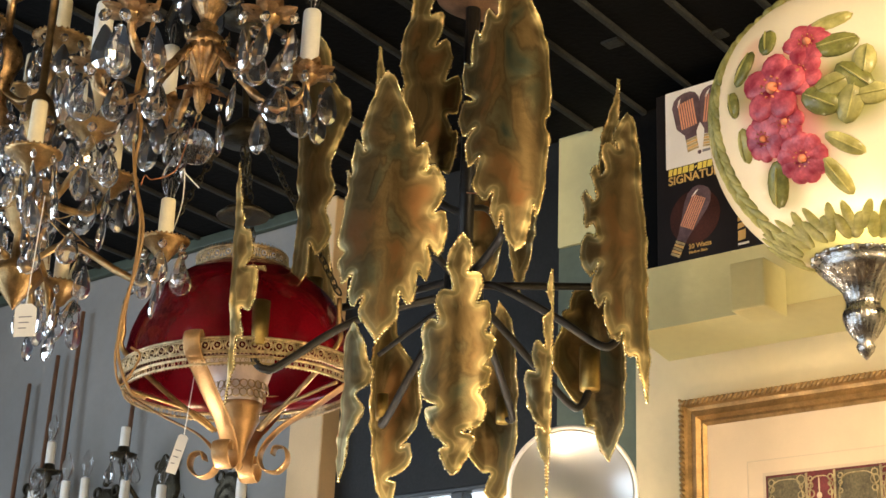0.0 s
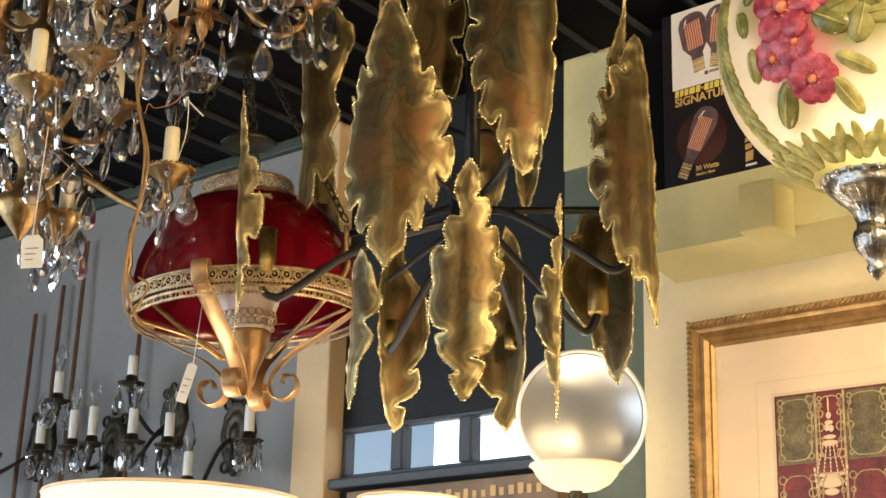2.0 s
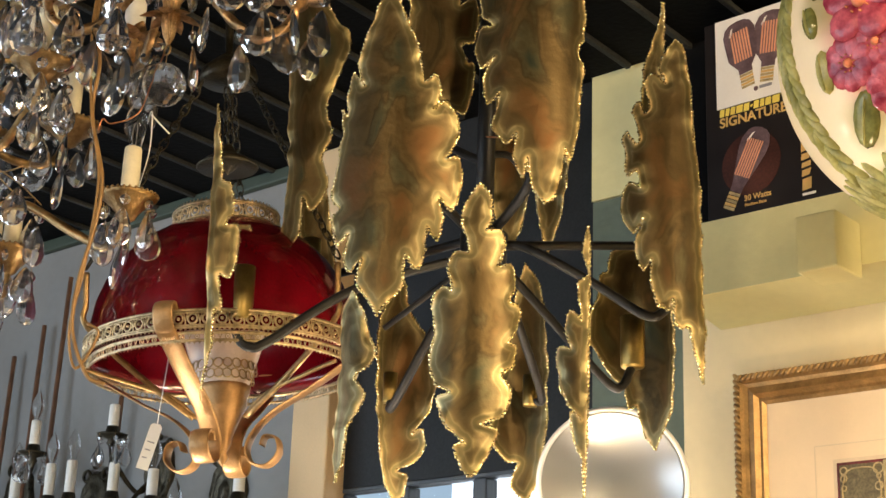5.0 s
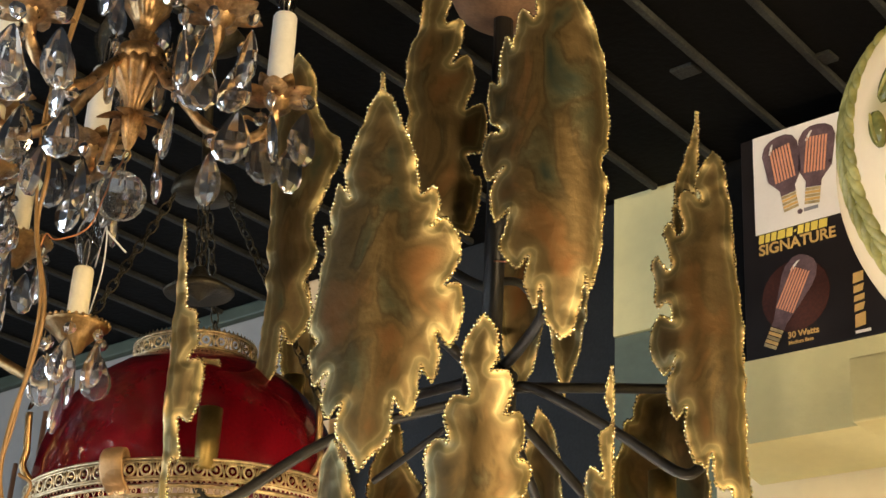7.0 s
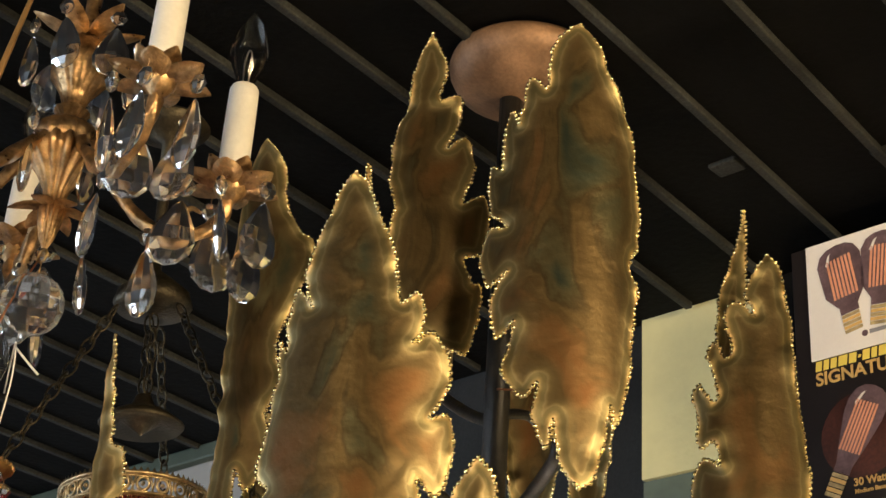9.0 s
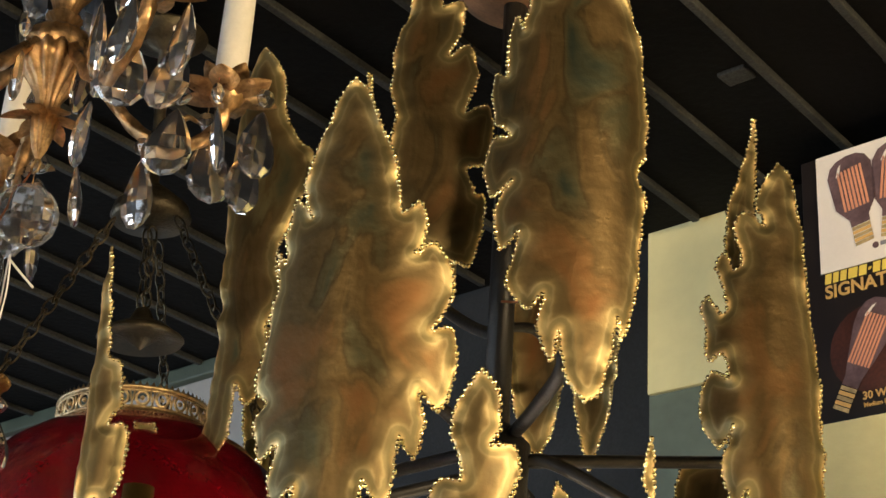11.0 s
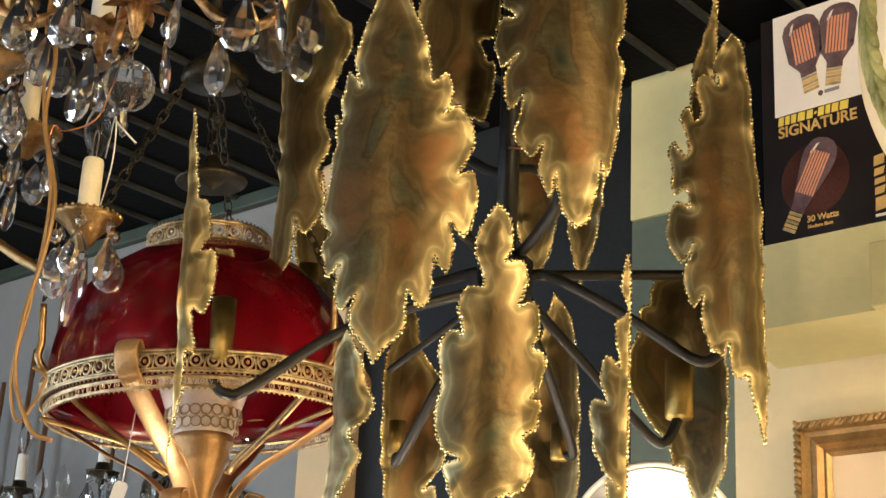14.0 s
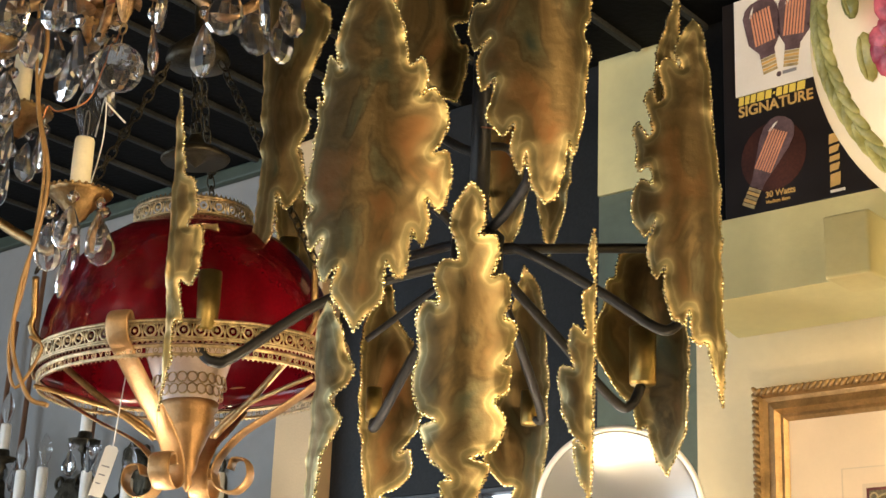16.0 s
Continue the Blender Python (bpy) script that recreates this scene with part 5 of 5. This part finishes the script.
def printed_bulb(x, z, tilt, L, w, waist, glow_on, dark):
    m = face(x, z, tilt, -0.0022 if dark else -0.0006)
    g = flat_shape("bulb_print", bulb_outline(L, w, waist, 0.42), m, M_SMOKE, ctn)
    up = m @ pose(0, 0, 0.0004)
    for i in range(-3, 4):
        xx = i * w * 0.17
        flat_shape("filament_print", [(xx - w * 0.05, 0.36 * L), (xx + w * 0.05, 0.36 * L), (xx + w * 0.05, 0.84 * L), (xx - w * 0.05, 0.84 * L)], up, M_COPPERPRINT, g)
    flat_shape("highlight_print", [(-0.62 * w, 0.80 * L), (-0.45 * w, 0.90 * L), (-0.30 * w, 0.93 * L), (-0.5 * w, 0.78 * L)], up, M_WHITECARD, g)
    for i in range(5):
        y0 = (0.15 - 0.045 * i) * L
        flat_shape("cap_print", [(-w * 0.40, y0 - 0.036 * L), (w * 0.40, y0 - 0.036 * L), (w * 0.40, y0), (-w * 0.40, y0)], up, M_GOLDPRINT if i % 2 else M_PAINTGOLD, g)


printed_bulb(0.080, 0.214, 9, 0.112, 0.029, 0.92, True, True)
printed_bulb(0.114, 0.214, -7, 0.112, 0.029, 0.92, True, True)
printed_bulb(0.042, 0.020, -27, 0.128, 0.026, 0.66, True, False)
letters("printed_word", "SIGNATURE", 0.0225, face(0.026, 0.150, 0, -0.0004), M_GOLDPRINT, ctn)
letters("printed_word", "30 Watts", 0.0125, face(0.066, 0.020, 0, -0.0004), M_GOLDPRINT, ctn)
letters("printed_word", "Medium Base", 0.0070, face(0.067, 0.011, 0, -0.0004), M_GOLDPRINT, ctn)
bx = 0.026
for i, w in enumerate((0.0095, 0.0085, 0.0095, 0.013, 0.011, 0.005, 0.0105, 0.0085, 0.0115, 0.014)):
    hh = 0.0036 if i == 5 else 0.0125
    flat_shape("brand_bar", [(0, 0 if i != 5 else 0.0045), (w - 0.0015, 0 if i != 5 else 0.0045), (w, hh + (0.0045 if i == 5 else 0)), (0.0015, hh + (0.0045 if i == 5 else 0))], face(bx, 0.168, 0, -0.0004), M_YELLOW, ctn)
    bx += w + 0.0008
for i, (yy, hh) in enumerate(((0.014, 0.020), (0.036, 0.012), (0.050, 0.010), (0.062, 0.012), (0.076, 0.016))):
    flat_shape("brand_bar", [(0, 0), (0.015 - 0.002 * (i % 2), 0.002), (0.016, hh), (0.001, hh - 0.002)], face(0.166, yy, 0, -0.0004), M_GOLDPRINT, ctn)
flat_shape("code_bar", [(0, 0), (0.022, 0), (0.022, 0.004), (0, 0.004)], face(0.166, 0.006, 0, -0.0004), M_WHITECARD, ctn)
flat_shape("logo_dot", [(0.004 * math.cos(math.tau * k / 14), 0.004 * math.sin(math.tau * k / 14)) for k in range(14)], face(0.094, 0.200, 0, -0.0022), M_SMOKE, ctn)
flat_shape("logo_bar", [(0, 0), (0.022, 0), (0.022, 0.005), (0, 0.005)], face(0.100, 0.198, 0, -0.0022), M_INK, ctn)

# ---- framed picture ----
FW, FH, MW = 0.72, 0.86, 0.050
pic = thing("framed_picture", (-1.067, 1.949, 2.067 - FH), "gold framed interior painting in a wide peach mat", "picture")
def moulding(x0, z0, x1, z1, name):
    """One mitred length of moulding with hollow, bead and rope edge; the frame's outside lies to its left."""
    d = Vector((x1 - x0, 0, z1 - z0))
    L = d.length
    d.normalize()
    inn = Vector((-d.z, 0, d.x))
    prof = [(0, 0.0), (0, 0.018), (0.003, 0.024), (0.013, 0.026), (0.016, 0.020), (0.022, 0.0165), (0.030, 0.020), (0.034, 0.022), (0.037, 0.018), (0.040, 0.014), (0.045, 0.016), (0.050, 0.011), (0.050, 0.0)]
    v, f = [], []
    for e in (0, 1):
        for w, h in prof:
            s = (w if e == 0 else L - w)
            v.append(Vector((x0, 0, z0)) + d * s + inn * w + Vector((0, -h, 0)))
    n = len(prof)
    f = [[i, i + 1, i + 1 + n, i + n] for i in range(n - 1)] + [list(range(n)), list(range(n, 2 * n))[::-1]]
    ob = mesh_ob(name, v, f, M_FRAMEGOLD, pic, smooth=False)
    ropes = []
    for i in range(int(L / 0.0095)):
        c = Vector((x0, 0, z0)) + d * (0.005 + 0.0095 * i) + inn * 0.0075 + Vector((0, -0.0262, 0))
        tilt = math.atan2(d.z, d.x) + 0.75
        ropes.append(moved(ball(1.0, rings=5, seg=8), Matrix.Translation(c) @ Matrix.Rotation(-tilt, 4, "Y") @ Matrix.Diagonal((0.0082, 0.0042, 0.0036, 1))))
    mesh_ob("rope_edge", *join(*ropes), M_FRAMEGOLD, ob)


moulding(0, 0, FW, 0, "frame_rail")
moulding(FW, 0, FW, FH, "frame_rail")
moulding(FW, FH, 0, FH, "frame_rail")
moulding(0, FH, 0, 0, "frame_rail")
mesh_ob("mat_board", *slab(MW - 0.003, FW - MW + 0.003, -0.010, -0.004, MW - 0.003, FH - MW + 0.003), M_MATBOARD, pic, "peach mat board with a ruled line", False)
px0, px1, pz0, pz1 = 0.163, FW - 0.163, 0.17, FH - 0.152
for a0, a1, c0, c1 in ((px0 - 0.036, px1 + 0.036, pz1 + 0.0275, pz1 + 0.029), (px0 - 0.036, px1 + 0.036, pz0 - 0.029, pz0 - 0.0275), (px0 - 0.036, px0 - 0.0345, pz0 - 0.0275, pz1 + 0.0275), (px1 + 0.0345, px1 + 0.036, pz0 - 0.0275, pz1 + 0.0275)):
    mesh_ob("ruled_line", *slab(a0, a1, -0.0106, -0.0095, c0, c1), M_MATLINE, pic, smooth=False)
mesh_ob("mat_bevel", *slab(px0 - 0.006, px1 + 0.006, -0.0112, -0.0095, pz0 - 0.006, pz1 + 0.006), M_MATLINE, pic, smooth=False)
art = mesh_ob("print", *slab(px0, px1, -0.0120, -0.0105, pz0, pz1), M_PAINTRED, pic, "painting of a red and gold panelled room", False)
ra = random.Random(9)


def scroll_panel(x0, x1, z0, z1, fill):
    mesh_ob("painted_panel", *slab(x0, x1, -0.0126, -0.0119, z0, z1), fill, art, smooth=False)
    w, h, cx, cz = (x1 - x0) / 2, (z1 - z0) / 2, (x0 + x1) / 2, (z0 + z1) / 2
    pts = [(cx + w * 0.86 * math.copysign(abs(math.cos(t)) ** 0.5, math.cos(t)) * (1 + 0.04 * math.sin(9 * t)), -0.0130, cz + h * 0.90 * math.copysign(abs(math.sin(t)) ** 0.5, math.sin(t))) for t in [math.tau * k / 48 for k in range(49)]]
    mesh_ob("painted_scroll", *tube(pts, 0.0022, 6, flat=0.5), M_PAINTGOLD, art)
    for s in (-1, 1):
        for q in (0.15, 0.35, 0.6, 1.0, 1.4, 1.8):
            mesh_ob("painted_curl", *ring(ra.uniform(0.003, 0.008), 0.0012, (cx + s * w * 0.8, -0.013, z1 - h * q), 12, 5, pose(0, 0, 0, 90)), M_PAINTGOLD, art)


zs = (pz1 - 0.125, pz1 - 0.004)
cx_ = px0 + 0.004
for i, wd in enumerate((0.068, 0.045, 0.075, 0.045, 0.075, 0.060)):
    if cx_ + wd > px1:
        break
    scroll_panel(cx_, cx_ + wd, pz1 - 0.118, pz1 - 0.004, M_PAINTOLIVE if i % 2 == 0 else M_PAINTRED)
    scroll_panel(cx_, cx_ + wd, pz1 - 0.36, pz1 - 0.126, M_PAINTRED)
    mesh_ob("painted_pilaster", *slab(cx_ + wd + 0.001, cx_ + wd + 0.005, -0.0134, -0.0119, pz0, pz1 - 0.002), M_PAINTGOLD, art, smooth=False)
    cx_ += wd + 0.006
pcx = px0 + 0.098
pz = pz1 - 0.012


def daub(x, z, lx, lz):
    return moved(ball(1.0, rings=6, seg=10), Matrix.Translation((pcx + x, -0.0128, z)) @ Matrix.Diagonal((lx, 0.0012, lz, 1)))


chd = [daub(0, pz - 0.012, 0.0015, 0.014), daub(0, pz - 0.030, 0.005, 0.006), daub(0, pz - 0.042, 0.008, 0.004), daub(-0.004, pz - 0.050, 0.005, 0.006), daub(0.004, pz - 0.052, 0.005, 0.006),
       daub(0, pz - 0.066, 0.012, 0.004), daub(0, pz - 0.076, 0.016, 0.005), daub(0, pz - 0.128, 0.028, 0.004), daub(0, pz - 0.140, 0.024, 0.010), daub(0, pz - 0.156, 0.014, 0.006)]
for sx in (-1, -0.5, 0, 0.5, 1):
    for q in range(7):
        chd.append(daub(sx * (0.013 + 0.0018 * q), pz - 0.082 - 0.0066 * q, 0.0014, 0.0030))
for sx in (-1, 1):
    for q in range(4):
        chd.append(daub(sx * (0.029 - 0.001 * q), pz - 0.118 - 0.009 * q, 0.0022, 0.0042))
mesh_ob("painted_chandelier", *join(*chd), M_MATLINE, art)

# ---- aluminium dish reflector, uplight bowl and lit lampshades below ----
dsh = thing("dish_lamp", (-1.117, 1.674, 1.864), "spun aluminium dish reflector with a white rim on a stand", "lamp")
tip = Vector((0.62, -0.80, -0.16)).to_track_quat("Z", "Y").to_matrix().to_4x4()
mesh_ob("reflector", *moved(lathe([(0.0002, -0.020), (0.02, -0.0192), (0.04, -0.0165), (0.06, -0.0120), (0.08, -0.0055), (0.098, 0.003), (0.104, 0.006), (0.104, 0.003), (0.08, -0.009), (0.04, -0.0205), (0.0002, -0.024)], 64), tip), M_DISH, dsh, "satin aluminium inside of the dish")
mesh_ob("rim", *moved(ring(0.105, 0.0038, (0, 0, 0.005), 64, 8), tip), M_RIM, dsh, "white enamelled rim")
mesh_ob("stand", *tube(smooth_path([(-0.024, 0.034, 0.0), (-0.028, 0.042, -0.1), (-0.030, 0.045, -1.0), (-0.030, 0.045, -1.85)], 6), 0.009, 10), M_BLACK, dsh)
mesh_ob("foot", *lathe([(0.0003, -1.845), (0.11, -1.85), (0.12, -1.865), (0.12, -1.873)], 32, at=(-0.030, 0.045, 0)), M_BLACK, dsh)


def floor_stand(parent, top):
    mesh_ob("pole", *lathe([(0.010, top), (0.011, top - 0.2), (0.016, top - 0.22), (0.011, top - 0.24), (0.011, 0.12), (0.018, 0.10), (0.014, 0.05)], 16), M_DARKBRASS, parent)
    mesh_ob("foot", *lathe([(0.014, 0.06), (0.05, 0.045), (0.11, 0.03), (0.125, 0.015), (0.125, 0.0)], 32), M_DARKBRASS, parent)


upl = thing("uplight_lamp", (-1.066, 1.586, 0.0), "cream glass uplight bowl, lit, on a floor stand", "floor lamp")
mesh_ob("bowl", *lathe([(0.012, 1.722), (0.036, 1.725), (0.054, 1.735), (0.064, 1.747), (0.069, 1.757), (0.074, 1.760), (0.073, 1.763), (0.066, 1.760), (0.060, 1.749), (0.050, 1.738), (0.03, 1.730), (0.012, 1.727)], 48), M_BOWL, upl, "glowing cream glass bowl")
floor_stand(upl, 1.726)
for at, R, h, top in (((-1.548, 1.182, 0.0), 0.215, 0.22, 1.694), ((-1.266, 1.418, 0.0), 0.085, 0.15, 1.702)):
    fl = thing("floor_lamp", at, "lit floor lamp with a cream parchment shade", "floor lamp", group="lit floor lamps")
    sh = mesh_ob("shade", *lathe([(R, top - h), (R * 0.96, top - h * 0.5), (R * 0.93, top)], 48), M_SHADE, fl, "glowing cream drum shade")
    mesh_ob("shade_trim", *ring(R * 0.93, 0.003, (0, 0, top), 64, 6), M_SHADE, fl)
    mesh_ob("spider", *join(*[tube([(0, 0, top - 0.03), (R * 0.93 * math.cos(t), R * 0.93 * math.sin(t), top - 0.01)], 0.002, 6) for t in (0.3, 2.4, 4.5)]), M_DARKBRASS, fl)
    floor_stand(fl, top - 0.03)

# ---- sconces and poles on the grey wall ----
def sconce(x, z, arms, label, s=1.0):
    """A cast backplate with rosettes and scroll arms that carry candles."""
    sc = thing("wall_sconce", (x, YW - 0.001, z), label, "sconce", group="wall sconces")
    flatten = pose(0, 0, 0, 90, 0, 0)
    plate = lathe([(0.0002, 0.020), (0.010, 0.021), (0.014, 0.014), (0.020, 0.012), (0.024, 0.017), (0.030, 0.013), (0.040, 0.010), (0.046, 0.013), (0.052, 0.006), (0.054, 0.0)], 40, 10, 0.04)
    plate = [(p[0] * s, -p[2] * 1.1, p[1] * 1.55 * s) for p in plate[0]], plate[1]
    mesh_ob("backplate", *plate, M_DARKBRASS, sc, "oval dark cast brass plate")
    curls = [ring(0.012 * s, 0.004 * s, (sx * 0.034 * s, -0.008, zz * s), 16, 6, flatten) for sx in (-1, 1) for zz in (-0.072, 0.072)]
    curls += [ball(0.009 * s, (0, -0.012, zz * s), 6, 10) for zz in (-0.088, 0.092)]
    curls += [ball(0.004 * s, (0.046 * s * math.cos(t), -0.010, 0.070 * s * math.sin(t)), 5, 7) for t in [math.tau * k / 20 for k in range(20)]]
    mesh_ob("ornament", *join(*curls), M_DARKBRASS, sc)
    for ax, az, h, bulb in arms:
        dx, dz = ax - x, az - z
        y = -0.10
        arm = mesh_ob("arm", *tube(smooth_path([(0, -0.015, -0.01), (0.25 * dx, -0.05, -0.045), (0.7 * dx, y, dz - 0.055), (dx, y, dz - 0.03), (dx, y, dz)], 7), 0.005, 8, 0.5, 0.15), M_DARKBRASS, sc)
        mesh_ob("candle_cup", *lathe([(0.004, -0.024), (0.012, -0.016), (0.008, -0.008), (0.030, 0.0), (0.033, 0.004), (0.016, 0.004), (0.013, 0.020), (0.011, 0.022)], 20, 10, 0.04, at=(dx, y, dz)), M_DARKBRASS, arm)
        candle(arm, dx, y, dz + 0.006, h, 0.0115, M_CANDLE_W, bulb)
        for k in range(5):
            t = math.tau * k / 5 + dx * 9
            hang(arm, dx + 0.030 * math.cos(t), y + 0.030 * math.sin(t), dz - 0.002, 0.85)
    return sc


sconce(-2.985, 2.03, ((-2.860, 1.985, 0.075, True), (-2.806, 2.105, 0.070, True), (-3.07, 2.0, 0.075, True)), "dark brass three-light sconce with glass drops")
sconce(-2.690, 1.99, ((-2.730, 1.985, 0.085, True), (-2.655, 1.985, 0.085, True)), "dark brass two-light sconce with glass drops")
sconce(-2.475, 2.045, ((-2.505, 1.975, 0.075, True), (-2.524, 2.115, 0.062, False), (-2.374, 1.955, 0.070, True)), "dark brass three-light sconce with scrolled plate", 0.85)
sconce(-2.250, 1.985, ((-2.110, 1.940, 0.075, False), (-2.300, 1.86, 0.070, True)), "oval dark brass sconce with a white candle")
for x0, z1 in ((-2.930, 2.44), (-2.845, 2.545), (-2.600, 2.33), (-3.04, 2.38)):
    pl = thing("wooden_pole", (x0, 1.925, 0.0), "thin brown wooden pole leaning on the grey wall", "pole", group="poles on the wall")
    mesh_ob("shaft", *tube([(0.0, -0.06, 0.006), (0.002, -0.03, 1.2), (-0.003, 0.0, z1)], [0.0075, 0.007, 0.0055], 10), M_ROD, pl)
    mesh_ob("ferrule", *lathe([(0.0085, 0.0), (0.0085, 0.03), (0.007, 0.034)], 12, at=(0.0, -0.06, 0.0)), M_DARKBRASS, pl)
